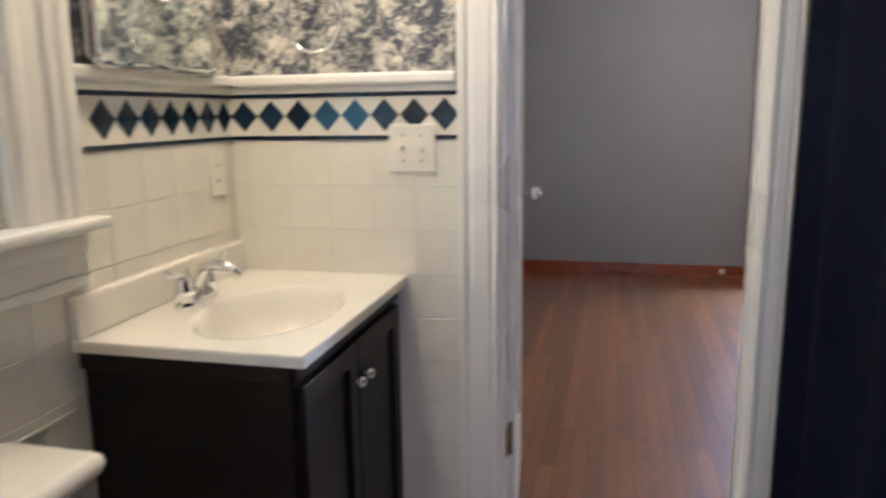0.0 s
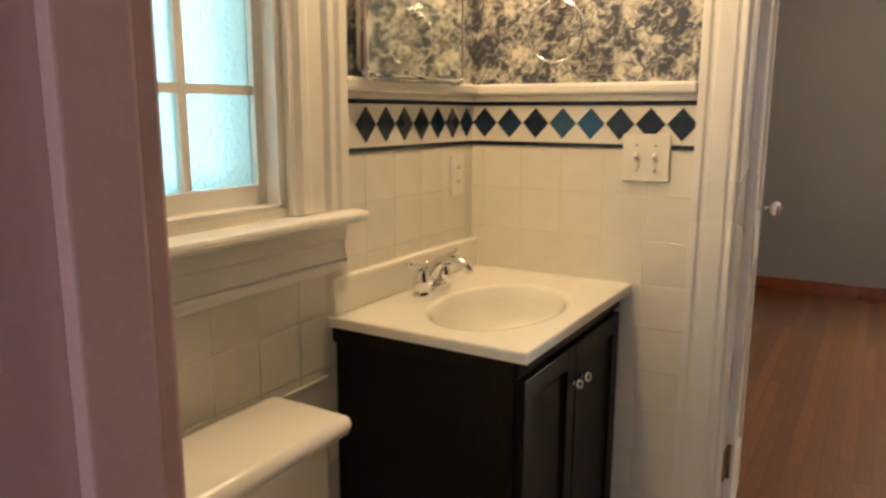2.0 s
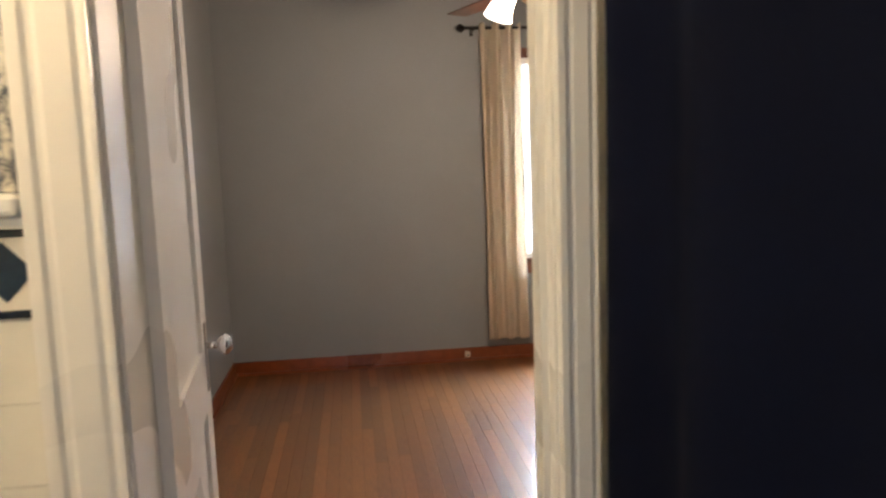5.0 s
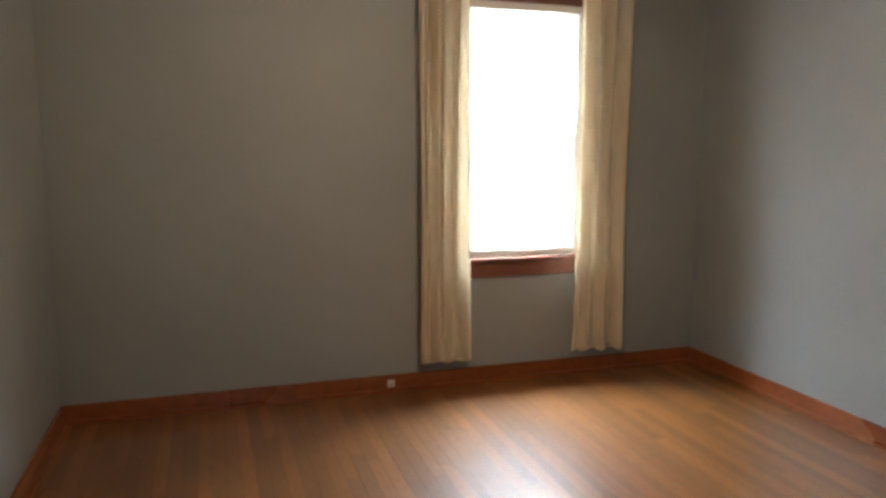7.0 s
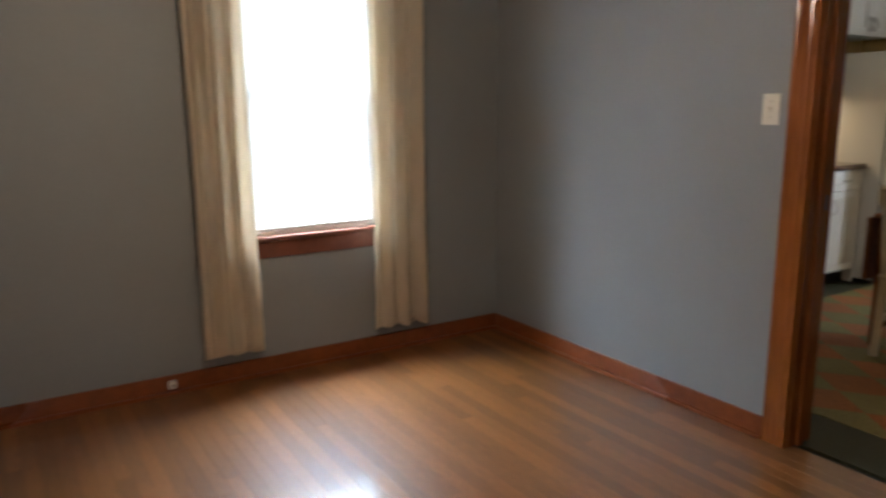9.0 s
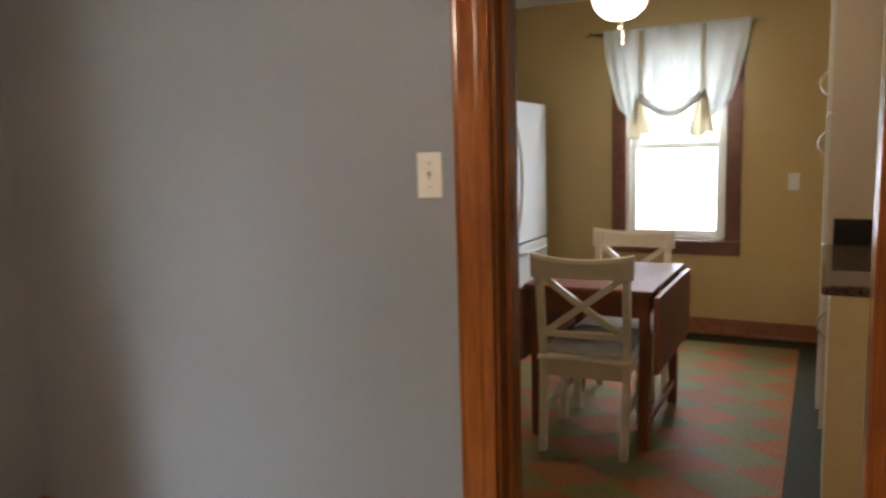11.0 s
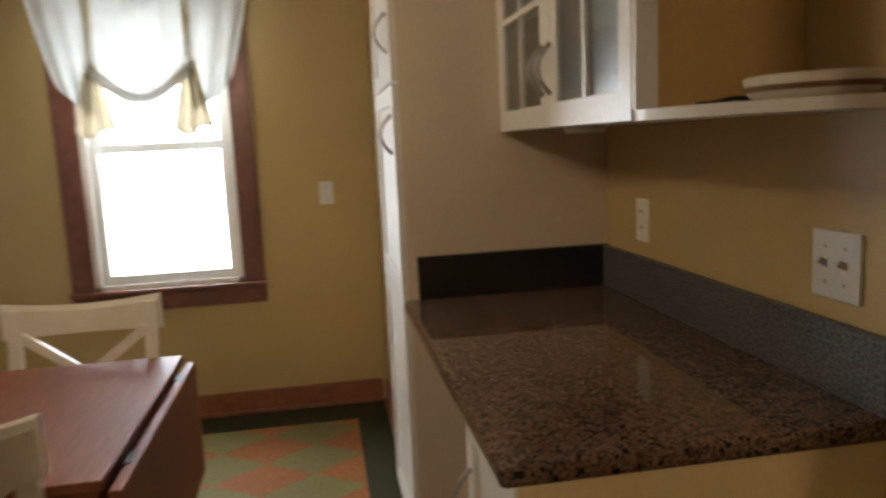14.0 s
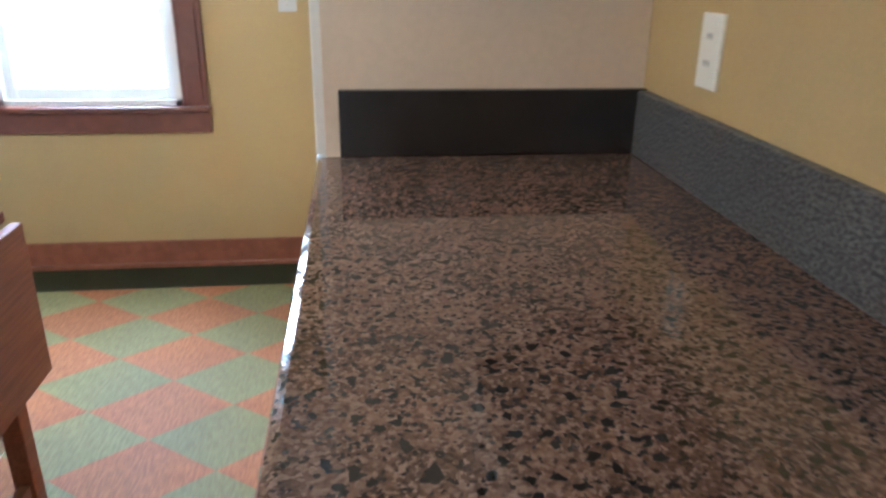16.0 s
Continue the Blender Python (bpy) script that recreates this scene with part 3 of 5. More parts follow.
def skirting(name, runs, material, h=0.095):
    b = bmesh.new()
    for x0, y0, x1, y1, nx, ny in runs:
        for d, z0, z1 in ((0.014, 0.018, h), (0.028, 0, 0.018)):
            add(b, min(x0, x1, x0 + nx * d, x1 + nx * d), max(x0, x1, x0 + nx * d, x1 + nx * d), min(y0, y1, y0 + ny * d, y1 + ny * d), max(y0, y1, y0 + ny * d, y1 + ny * d), z0, z1, 0.004)
    return struct(name, b, material, "orange-brown stained wooden baseboard with shoe moulding", "baseboard")


skirting("baseboard_north", [(GW, GN, GE, GN, 0, -1)], M_TRIM)
skirting("baseboard_west", [(GW, GS, GW, GN - 0.028, 1, 0)], M_TRIM)
skirting("baseboard_east", [(GE, P1 + 0.11, GE, GN - 0.028, -1, 0), (GE, GS, GE, P0 - 0.11, -1, 0)], M_TRIM)
skirting("baseboard_south", [(D1 + 0.09, GS, GE - 0.028, GS, 0, 1)], M_TRIM)
skirting("baseboard_kitchen_east", [(KE, 1.25, KE, KN, -1, 0)], M_KBASE, 0.12)
skirting("baseboard_kitchen_return", [(6.55, 1.22, KE - 0.028, 1.22, 0, 1)], M_KBASE, 0.12)


# ---- windows ----
def sash_window(name, axis, face, a0, a1, z0, z1, wood, label, frame_mat, meet, stool_z, casing=0.11, head=0.0):
    """A double-hung window. axis: the way it faces; face: the wall's inner face; sgn: towards the room."""
    sgn, head = -1, head or casing
    w = struct(name, bmesh.new(), wood, label, "window")

    def b6(bm, p0, p1, q0, q1, d0, d1, bev=0.002):
        if axis == "y":
            return add(bm, p0, p1, face + sgn * d0, face + sgn * d1, q0, q1, bev)
        return add(bm, face + sgn * d0, face + sgn * d1, p0, p1, q0, q1, bev)
    c = bmesh.new()
    for p0, p1 in ((a0 - casing, a0), (a1, a1 + casing)):
        b6(c, p0, p1, stool_z, z1 + head, 0, 0.018)
        b6(c, p0 + 0.02, p1 - 0.02, stool_z, z1 + head - 0.02, 0.018, 0.024)
    b6(c, a0, a1, z1, z1 + head, 0, 0.018)
    part("casing", c, wood, w)
    part("window_sill", b6(bmesh.new(), a0 - casing - 0.006, a1 + casing + 0.006, stool_z - 0.022, stool_z, -0.06, 0.045, 0.006), wood, w)
    part("apron", b6(bmesh.new(), a0 - casing, a1 + casing, stool_z - 0.11, stool_z - 0.022, 0, 0.016), wood, w)
    f = bmesh.new()
    for p0, p1, q0, q1 in ((a0, a0 + 0.03, z0, z1), (a1 - 0.03, a1, z0, z1), (a0, a1, z1 - 0.03, z1), (a0, a1, z0, z0 + 0.02)):
        b6(f, p0, p1, q0, q1, -0.001, -0.12, 0)
    part("window_frame", f, frame_mat, w)
    for q0, q1, d in ((z0 + 0.02, meet + 0.02, -0.035), (meet - 0.02, z1 - 0.03, -0.07)):
        s = bmesh.new()
        for p0, p1, r0, r1 in ((a0 + 0.03, a0 + 0.07, q0, q1), (a1 - 0.07, a1 - 0.03, q0, q1), (a0 + 0.07, a1 - 0.07, q0, q0 + 0.045), (a0 + 0.07, a1 - 0.07, q1 - 0.04, q1)):
            b6(s, p0, p1, r0, r1, d, d - 0.03)
        sash = part("sash", s, frame_mat, w)
        pane = part("pane", b6(bmesh.new(), a0 + 0.07, a1 - 0.07, q0 + 0.045, q1 - 0.04, d - 0.013, d - 0.017, 0), M_GLASS, sash)
        pane.visible_shadow = False
    return w


sash_window("window_1", "y", GN, NX0, NX1, NZ0, NZ1, M_WINWOOD, "bright double-hung bedroom window in brown wood casing", M_WHITE, 1.42, NZ0, 0.115, 0.065)
sash_window("window_2", "x", KE, EY0, EY1, EZ0, EZ1, M_WINWOOD, "bright double-hung kitchen window in brown wood casing", M_WHITE, 1.39, 0.70, 0.104)
# kitchen storm-window muntins
m2 = thing("storm_sash", (KE + 0.12, (EY0 + EY1) / 2, 0.75), "thin grey storm sash outside kitchen window", "window sash")
part("muntin", add(bx(KE + 0.11, KE + 0.118, EY0 + 0.07, EY1 - 0.07, 1.045, 1.055), KE + 0.11, KE + 0.118, 2.36, 2.37, 1.30, 1.37), M_NICKEL, m2)
# blinds of the bedroom window
bl = thing("window_blind", (2.61, GN - 0.0, 2.04), "white slatted blind lowered over bright window", "blind")
part("head_rail", bx(NX0 + 0.004, NX1 - 0.004, GN - 0.002, GN + 0.03, 2.068, 2.105, 0.002), M_WHITE, bl)
part("bottom_rail", bx(NX0 + 0.006, NX1 - 0.006, GN + 0.004, GN + 0.026, 0.742, 0.758, 0.002), M_WHITE, bl)
sl = bpy.data.meshes.new("slat")
b = beam(bmesh.new(), (NX0 + 0.006, 0, 0), (NX1 - 0.006, 0, 0), 0.0006, 0.024, up=(0, 0.30, 0.95))
b.to_mesh(sl)
b.free()
sl.materials.append(M_BLIND)
for k in range(62):
    o = new("slat", sl)
    o.parent, o.matrix_parent_inverse = bl, Matrix.Translation(-bl.location)
    o.location = (0, GN + 0.015, 0.775 + k * 0.0211)
for xx in (NX0 + 0.06, NX1 - 0.06):
    part("cord", tube(bmesh.new(), [(xx, GN + 0.002, 0.75), (xx, GN + 0.002, 2.075)], 0.0012, 5), M_WHITE, bl)
part("wand", tube(bmesh.new(), [(NX0 + 0.05, GN - 0.006, 1.45), (NX0 + 0.05, GN - 0.006, 2.075)], 0.004, 6), M_WHITE, bl)

# bathroom window: sash with small frosted panes
wb = struct("window_3", bmesh.new(), M_WHITE, "white bathroom window with rippled frosted panes", "window")
c = bmesh.new()
moulded(c, 0.001, 0, WY1, WY1 + 0.165, WZ0 - 0.02, 2.1, "+x", ((0, 0.12, 0.014), (0.12, 0.30, 0.024), (0.30, 0.62, 0.019), (0.62, 0.80, 0.028), (0.80, 1.0, 0.034)))
moulded(c, 0.001, 0, WY0 - 0.165, WY0, WZ0 - 0.02, 2.1, "+x", ((0, 0.2, 0.034), (0.2, 0.38, 0.028), (0.38, 0.7, 0.019), (0.7, 1.0, 0.024)))
add(c, 0.001, 0.024, WY0, WY1, WZ1, 2.1, 0.003)
part("casing", c, M_WHITE, wb)
part("window_sill", bx(-0.05, 0.075, WY0 - 0.18, WY1 + 0.185, 1.075, 1.098, 0.008), M_WHITE, wb)
c = bx(0.001, 0.026, WY0 - 0.165, WY1 + 0.165, 1.03, 1.075, 0.005)
add(c, 0.001, 0.018, WY0 - 0.165, WY1 + 0.165, 0.985, 1.03, 0.003)
add(c, 0.001, 0.026, WY0 - 0.165, WY1 + 0.165, 0.962, 0.985, 0.005)
part("apron", c, M_WHITE, wb)
c = bmesh.new()
add(c, -0.15, 0.0, WY1 - 0.02, WY1, WZ0, WZ1)
add(c, -0.15, 0.0, WY0, WY0 + 0.02, WZ0, WZ1)
add(c, -0.15, 0.0, WY0, WY1, WZ0 - 0.001, WZ0 + 0.006)
part("window_frame", c, M_WHITE, wb)
c = bmesh.new()
face_frame(c, "x", -0.07, 0.035, WY0 + 0.02, WY1 - 0.0, WZ0 + 0.004, WZ1, 0.042)
sash = part("sash", c, M_WHITE, wb)
ya, yb, za, zb = WY0 + 0.062, WY1 - 0.042, WZ0 + 0.046, WZ1 - 0.042
ny, nz = 3, 4
for i in range(ny):
    for j in range(nz):
        p = part("pane", bx(-0.054, -0.050, ya + (yb - ya) * i / ny, ya + (yb - ya) * (i + 1) / ny, za + (zb - za) * j / nz, za + (zb - za) * (j + 1) / nz), M_FROST, sash, "rippled frosted glass pane")
        p.visible_shadow = False
c = bmesh.new()
for i in range(1, ny):
    yy = ya + (yb - ya) * i / ny
    add(c, -0.062, -0.040, yy - 0.009, yy + 0.009, za, zb)
for j in range(1, nz):
    zz = za + (zb - za) * j / nz
    add(c, -0.061, -0.041, ya, yb, zz - 0.009, zz + 0.009)
part("muntin", c, M_WHITE, sash)
# what lies outside
struct("backdrop_north", bx(0.0, 5.5, 6.0, 6.05, -1, 5), M_OUT, "bright hazy daylight outdoors", "backdrop")
struct("backdrop_east", bx(9.6, 9.65, -0.5, 5, -1, 5), M_OUT, "bright hazy daylight outdoors", "backdrop")
struct("backdrop_west", bx(-2.05, -2.0, -4, 1, -1, 5), M_OUTW, "bright hazy daylight outdoors", "backdrop")


# ---- bathroom things ----
# door between bathroom and bedroom, standing open
door = thing("door_1", (0.765, 0.128, 0), "white panelled wooden door standing open", "door")
LEAF = 0.60


def leaf_pt(a, d, z):
    """A point of the open leaf: a along it from the hinge, d out of its bathroom face."""
    th = radians(95.5)
    return (0.765 + a * math.cos(th) + d * math.sin(th), 0.128 + a * math.sin(th) - d * math.cos(th), z)


def leaf_box(bm, a0, a1, d0, d1, z0, z1):
    vs = [bm.verts.new(leaf_pt(a, d, z)) for a in (a0, a1) for d in (d0, d1) for z in (z0, z1)]
    for q in ((0, 1, 3, 2), (4, 6, 7, 5), (0, 4, 5, 1), (2, 3, 7, 6), (0, 2, 6, 4), (1, 5, 7, 3)):
        bm.faces.new([vs[i] for i in q])
    return bm


b = bmesh.new()
leaf_box(b, 0, 0.10, -0.035, 0, 0.01, 2.02)
leaf_box(b, LEAF - 0.10, LEAF, -0.035, 0, 0.01, 2.02)
for z0, z1 in ((0.01, 0.22), (0.86, 1.0), (1.90, 2.02)):
    leaf_box(b, 0.10, LEAF - 0.10, -0.035, 0, z0, z1)
body = part("body", b, M_WHITE, door)
b = bmesh.new()
for z0, z1 in ((0.22, 0.86), (1.0, 1.90)):
    leaf_box(b, 0.10, LEAF - 0.10, -0.026, -0.010, z0, z1)
part("panel", b, M_WHITE, door)
b = bmesh.new()
leaf_box(b, LEAF - 0.065, LEAF - 0.035, 0, 0.004, 0.90, 1.06)
part("knob_plate", b, M_NICKEL, door, "long worn nickel escutcheon")
kp = [Vector(leaf_pt(LEAF - 0.05, d, 1.005)) for d in (0.004, 0.03)]
part("knob_stem", tube(bmesh.new(), kp, 0.008, 10), M_CHROME, door, smooth=True)
kc = [Vector(leaf_pt(LEAF - 0.05, d, 1.005)) for d in (0.028, 0.036, 0.046, 0.056, 0.062)]
b = bmesh.new()
rings = []
ax = (kc[1] - kc[0]).normalized()
sx = ax.orthogonal().normalized()
ux = ax.cross(sx)
for p, r in zip(kc, (0.012, 0.022, 0.026, 0.022, 0.010)):
    rings.append([b.verts.new(p + (sx * math.cos(k * math.pi / 8) + ux * math.sin(k * math.pi / 8)) * r) for k in range(16)])
for r0, r1 in zip(rings, rings[1:]):
    for k in range(16):
        b.faces.new((r0[k], r0[(k + 1) % 16], r1[(k + 1) % 16], r1[k]))
b.faces.new(rings[0][::-1])
b.faces.new(rings[-1])
part("knob", b, M_CHROME, door, "round chrome knob", smooth=True)
part("latch", leaf_box(bmesh.new(), LEAF, LEAF + 0.002, -0.03, -0.006, 0.97, 1.04), M_IRON, door)
for z in (0.36, 1.80):
    h = part("hinge", bx(D0 + 0.0005, D0 + 0.004, 0.085, 0.124, z - 0.045, z + 0.045, 0.0005), M_BRASS, door, "aged brass hinge")
    part("pin", tube(bmesh.new(), [(D0 + 0.008, 0.128, z - 0.05), (D0 + 0.008, 0.128, z + 0.05)], 0.006, 8), M_BRASS, h, smooth=True)

# vanity
VX, VY, VZ = 0.494, -0.674, 0.86
van = thing("bathroom_vanity", (0.24, -0.34, 0), "dark espresso wooden vanity cabinet under white sink top", "vanity")
for nm, q in (("side_panel", (0.008, 0.455, VY + 0.025, VY + 0.043)), ("side_panel", (0.008, 0.455, -0.036, -0.018)), ("back_panel", (0.008, 0.02, VY + 0.043, -0.036)), ("front_panel", (0.437, 0.455, VY + 0.043, -0.036))):
    part(nm, bx(*q, 0.09, VZ - 0.0235, 0.001), M_VAN, van)
part("bottom_panel", bx(0.02, 0.437, VY + 0.043, -0.036, 0.09, 0.108), M_VAN, van)
part("plinth", bx(0.012, 0.42, VY + 0.045, -0.03, 0, 0.09), M_VAN, van)
part("top_rail", add(bx(0.4555, 0.468, VY + 0.02, -0.012, VZ - 0.062, VZ - 0.0235, 0.003), 0.008, 0.4555, VY + 0.012, VY + 0.0245, VZ - 0.062, VZ - 0.0235, 0.003), M_VAN, van)
for a0, a1, hy in ((VY + 0.04, -0.350, -0.375), (-0.346, -0.03, -0.32)):
    d = part("door", framed_leaf("x", 0.4552, 0.018, a0, a1, 0.11, VZ - 0.075, 0.05), M_VAN, van)
    part("knob", tube(tube(bmesh.new(), [(0.473, hy, 0.70), (0.486, hy, 0.70)], 0.006, 10), [(0.486, hy, 0.70), (0.492, hy, 0.70), (0.499, hy, 0.70)], 0.014, 12, 0.010), M_CHROME, d, "small chrome knob", smooth=True)
# sink top with an oval basin pressed into it
top = thing("sink_top", (0.25, -0.34, VZ - 0.03), "white cultured-marble sink top with integral oval basin", "sink")
CX, CY, RX, RY, DEPTH = 0.288, -0.378, 0.143, 0.213, 0.13
b = bmesh.new()
NS, NR = 48, 7
outer, x0, x1, y0, y1 = [], 0.004, VX, VY, -0.004
for k in range(NS):
    a = 2 * math.pi * k / NS
    c, s = math.cos(a), math.sin(a)
    t = min((x1 - CX if c > 0 else CX - x0) / max(abs(c), 1e-6), (y1 - CY if s > 0 else CY - y0) / max(abs(s), 1e-6))
    outer.append((CX + c * t, CY + s * t))
for cx_, cy_ in ((x0, y0), (x0, y1), (x1, y0), (x1, y1)):
    k = min(range(NS), key=lambda i: (outer[i][0] - cx_) ** 2 + (outer[i][1] - cy_) ** 2)
    outer[k] = (cx_, cy_)
rows_ = [[b.verts.new((x, y, VZ - 0.023)) for x, y in outer], [b.verts.new((x, y, VZ - 0.004)) for x, y in outer],
         [b.verts.new((CX + (x - CX) * 0.992, CY + (y - CY) * 0.994, VZ)) for x, y in outer]]
for f, dz in ((1.10, 0.0), (1.04, 0.002), (1.0, 0.008), (0.94, 0.035), (0.85, 0.07), (0.68, 0.105), (0.42, 0.125), (0.14, DEPTH)):
    rows_.append([b.verts.new((CX + RX * f * math.cos(2 * math.pi * k / NS), CY + RY * f * math.sin(2 * math.pi * k / NS), VZ - dz)) for k in range(NS)])
for r0, r1 in zip(rows_, rows_[1:]):
    for k in range(NS):
        b.faces.new((r0[k], r0[(k + 1) % NS], r1[(k + 1) % NS], r1[k]))
b.faces.new(rows_[-1])
basin = part("basin_top", b, M_MARBLE, top, smooth=False)
for p in basin.data.polygons:
    p.use_smooth = p.index >= NS * 3
part("backsplash", bx(0.004, 0.028, VY, -0.004, VZ - 0.001, VZ + 0.088, 0.008), M_MARBLE, top)
part("drain", lathe(bmesh.new(), (CX, CY, VZ - DEPTH + 0.001), ((0.022, 0), (0.022, 0.003), (0.012, 0.004)), 16), M_CHROME, top, smooth=True)
part("overflow", tube(bmesh.new(), [(CX + RX * 0.89, CY + 0.03, VZ - 0.034), (CX + RX * 0.96, CY + 0.03, VZ - 0.030)], 0.0085, 12), M_SLOT, top)
# faucet
fx, fy = 0.095, -0.372
fa = thing("faucet", (fx, fy, VZ), "chrome two-handle faucet on white sink top", "faucet")
part("base", lathe(bmesh.new(), (fx, fy, VZ), ((0.030, 0), (0.030, 0.012), (0.026, 0.02), (0.018, 0.022)), 28, 0.95, 2.6), M_CHROME, fa, smooth=True)
part("spout", tube(bmesh.new(), [(fx - 0.005, fy, VZ + 0.02), (fx, fy, VZ + 0.055), (fx + 0.02, fy, VZ + 0.083), (fx + 0.055, fy, VZ + 0.095), (fx + 0.09, fy, VZ + 0.088), (fx + 0.112, fy, VZ + 0.066)], 0.017, 14, 0.011), M_CHROME, fa, smooth=True)
part("lift_rod", tube(bmesh.new(), [(fx - 0.02, fy, VZ + 0.02), (fx - 0.02, fy, VZ + 0.075), (fx - 0.02, fy, VZ + 0.082)], 0.004, 8, 0.007), M_CHROME, fa, smooth=True)
for s in (-1, 1):
    hb = part("handle_base", lathe(bmesh.new(), (fx, fy + s * 0.052, VZ + 0.018), ((0.024, 0), (0.020, 0.03), (0.013, 0.055), (0.006, 0.062)), 18), M_CHROME, fa, smooth=True)
    part("lever", tube(bmesh.new(), [(fx, fy + s * 0.052, VZ + 0.07), (fx + 0.002, fy + s * 0.07, VZ + 0.082), (fx + 0.004, fy + s * 0.10, VZ + 0.088), (fx + 0.004, fy + s * 0.115, VZ + 0.098)], 0.009, 10, 0.006), M_CHROME, hb, smooth=True)

# toilet
to = thing("toilet", (0.30, -1.15, 0), "white porcelain toilet with closed tank lid", "toilet")
part("tank", bx(0.065, 0.235, -1.385, -0.925, 0.40, 0.735, 0.035), M_PORC, to, smooth=True)
part("tank_lid", bx(0.060, 0.262, -1.41, -0.905, 0.732, 0.772, 0.018), M_PORC, to, smooth=True)
part("flush_lever", tube(bmesh.new(), [(0.236, -1.33, 0.67), (0.25, -1.33, 0.67), (0.252, -1.26, 0.662)], 0.007, 8), M_CHROME, to, smooth=True)
part("bowl", lathe(bmesh.new(), (0.47, -1.155, 0), ((0.12, 0), (0.11, 0.12), (0.13, 0.22), (0.185, 0.34), (0.195, 0.385), (0.17, 0.39)), 28, 1.25, 0.95), M_PORC, to, smooth=True)
part("seat_lid", lathe(bmesh.new(), (0.47, -1.155, 0.388), ((0.19, 0), (0.2, 0.012), (0.19, 0.026), (0.15, 0.03)), 28, 1.2, 0.95), M_PORC, to, smooth=True)

# mirrored medicine cabinet
mc = thing("medicine_cabinet", (0.06, -0.34, 1.39), "mirrored medicine cabinet with thin metal edge", "mirror")


def rounded_rect(y0, y1, z0, z1, r, n=6):
    pts = []
    for cy, cz, a0 in ((y1 - r, z1 - r, 0), (y0 + r, z1 - r, 90), (y0 + r, z0 + r, 180), (y1 - r, z0 + r, 270)):
        pts += [(cy + r * math.cos(radians(a0 + 90 * k / n)), cz + r * math.sin(radians(a0 + 90 * k / n))) for k in range(n + 1)]
    return pts


def plate_rings(rings, caps):
    """Rounded-rectangle rings (inset, x) joined into one shell."""
    bm = bmesh.new()
    rows = [[bm.verts.new((x, y, z)) for y, z in rounded_rect(-0.570 + i, -0.125 - i, 1.380 + i, 2.03 - i, 0.026 - i * 0.6)] for i, x in rings]
    loops = list(zip(rows, rows[1:])) + ([] if caps else [(rows[-1], rows[0])])
    for p, q in loops:
        for k in range(len(p)):
            bm.faces.new((p[k], p[(k + 1) % len(p)], q[(k + 1) % len(q)], q[k]))
    if caps:
        bm.faces.new(rows[0])
        bm.faces.new(rows[-1])
    return bm


part("body", plate_rings(((0.022, 0.004), (0.022, 0.0315)), True), M_WHITE, mc)
part("frame", plate_rings(((0.0, 0.032), (0.0, 0.040), (0.003, 0.044), (0.008, 0.044), (0.010, 0.032)), False), M_CHROME, mc, "thin polished metal edge")
part("mirror", plate_rings(((0.0105, 0.032), (0.0105, 0.0405), (0.016, 0.0415)), True), M_MIRROR, mc)
# lamp over the cabinet
vl = thing("vanity_light", (0.05, -0.40, 2.26), "chrome wall light with two lit glass shades", "wall light")
part("back_plate", bx(0.004, 0.03, -0.61, -0.19, 2.25, 2.33, 0.006), M_CHROME, vl)
for yy in (-0.26, -0.54):
    part("arm", tube(bmesh.new(), [(0.03, yy, 2.29), (0.20, yy, 2.30), (0.30, yy, 2.27)], 0.008, 8), M_CHROME, vl, smooth=True)
    part("shade", lathe(bmesh.new(), (0.30, yy, 2.20), ((0.055, 0.0), (0.045, 0.04), (0.02, 0.075)), 20), M_BULB, vl, "lit frosted glass shade", smooth=True)
# towel ring
tr = thing("towel_ring", (0.27, -0.03, 1.64), "chrome towel ring on toile wallpaper", "towel ring")
part("wall_plate", tube(bmesh.new(), [(0.27, -0.0045, 1.605), (0.27, -0.010, 1.605), (0.27, -0.016, 1.605)], 0.027, 20, 0.020), M_CHROME, tr, smooth=True)
part("post", tube(bmesh.new(), [(0.27, -0.016, 1.605), (0.27, -0.040, 1.600), (0.27, -0.050, 1.596)], 0.011, 14, 0.013), M_CHROME, tr, smooth=True)
part("ring", tube(bmesh.new(), [(0.27 + 0.078 * math.sin(a), -0.042, 1.520 + 0.078 * math.cos(a)) for a in [i * 2 * math.pi / 48 for i in range(49)]], 0.0042, 8), M_CHROME, tr, "thin chrome ring", smooth=True)
wall_plate((0.516, -0.008, 1.197), (0, -1, 0), 2, True, "ivory double light switch plate on cream tile", 0.122)
wall_plate((0.008, -0.105, 1.135), (1, 0, 0), 1, False, "ivory outlet plate on cream tile wall", 0.115)
# tub and its curtain
tb = thing("bathtub", (1.75, -0.8, 0), "white bathtub behind navy curtain", "bathtub")
part("tub", bx(1.47, 2.095, -1.64, -0.01, 0.0, 0.42, 0.03), M_PORC, tb)
rod = thing("shower_rod", (1.44, -0.8, 2.05), "chrome shower curtain rod", "curtain rod")
part("bar", tube(bmesh.new(), [(1.44, -0.001, 2.05), (1.44, -1.649, 2.05)], 0.012, 10), M_CHROME, rod, smooth=True)
sc_ = thing("shower_curtain", (1.43, -0.8, 0.12), "dark navy shower curtain hanging in soft folds", "curtain")
sheet(lambda u, v: (1.432 - 0.05 * (1 - v) * u - 0.022 * math.sin(u * 31 + 0.9 * math.sin(u * 9)) * (0.5 + 0.5 * (1 - v)), -0.035 - 1.45 * u, 0.12 + 1.90 * v), 160, 14, 0.004, "cloth", M_NAVY, sc_)
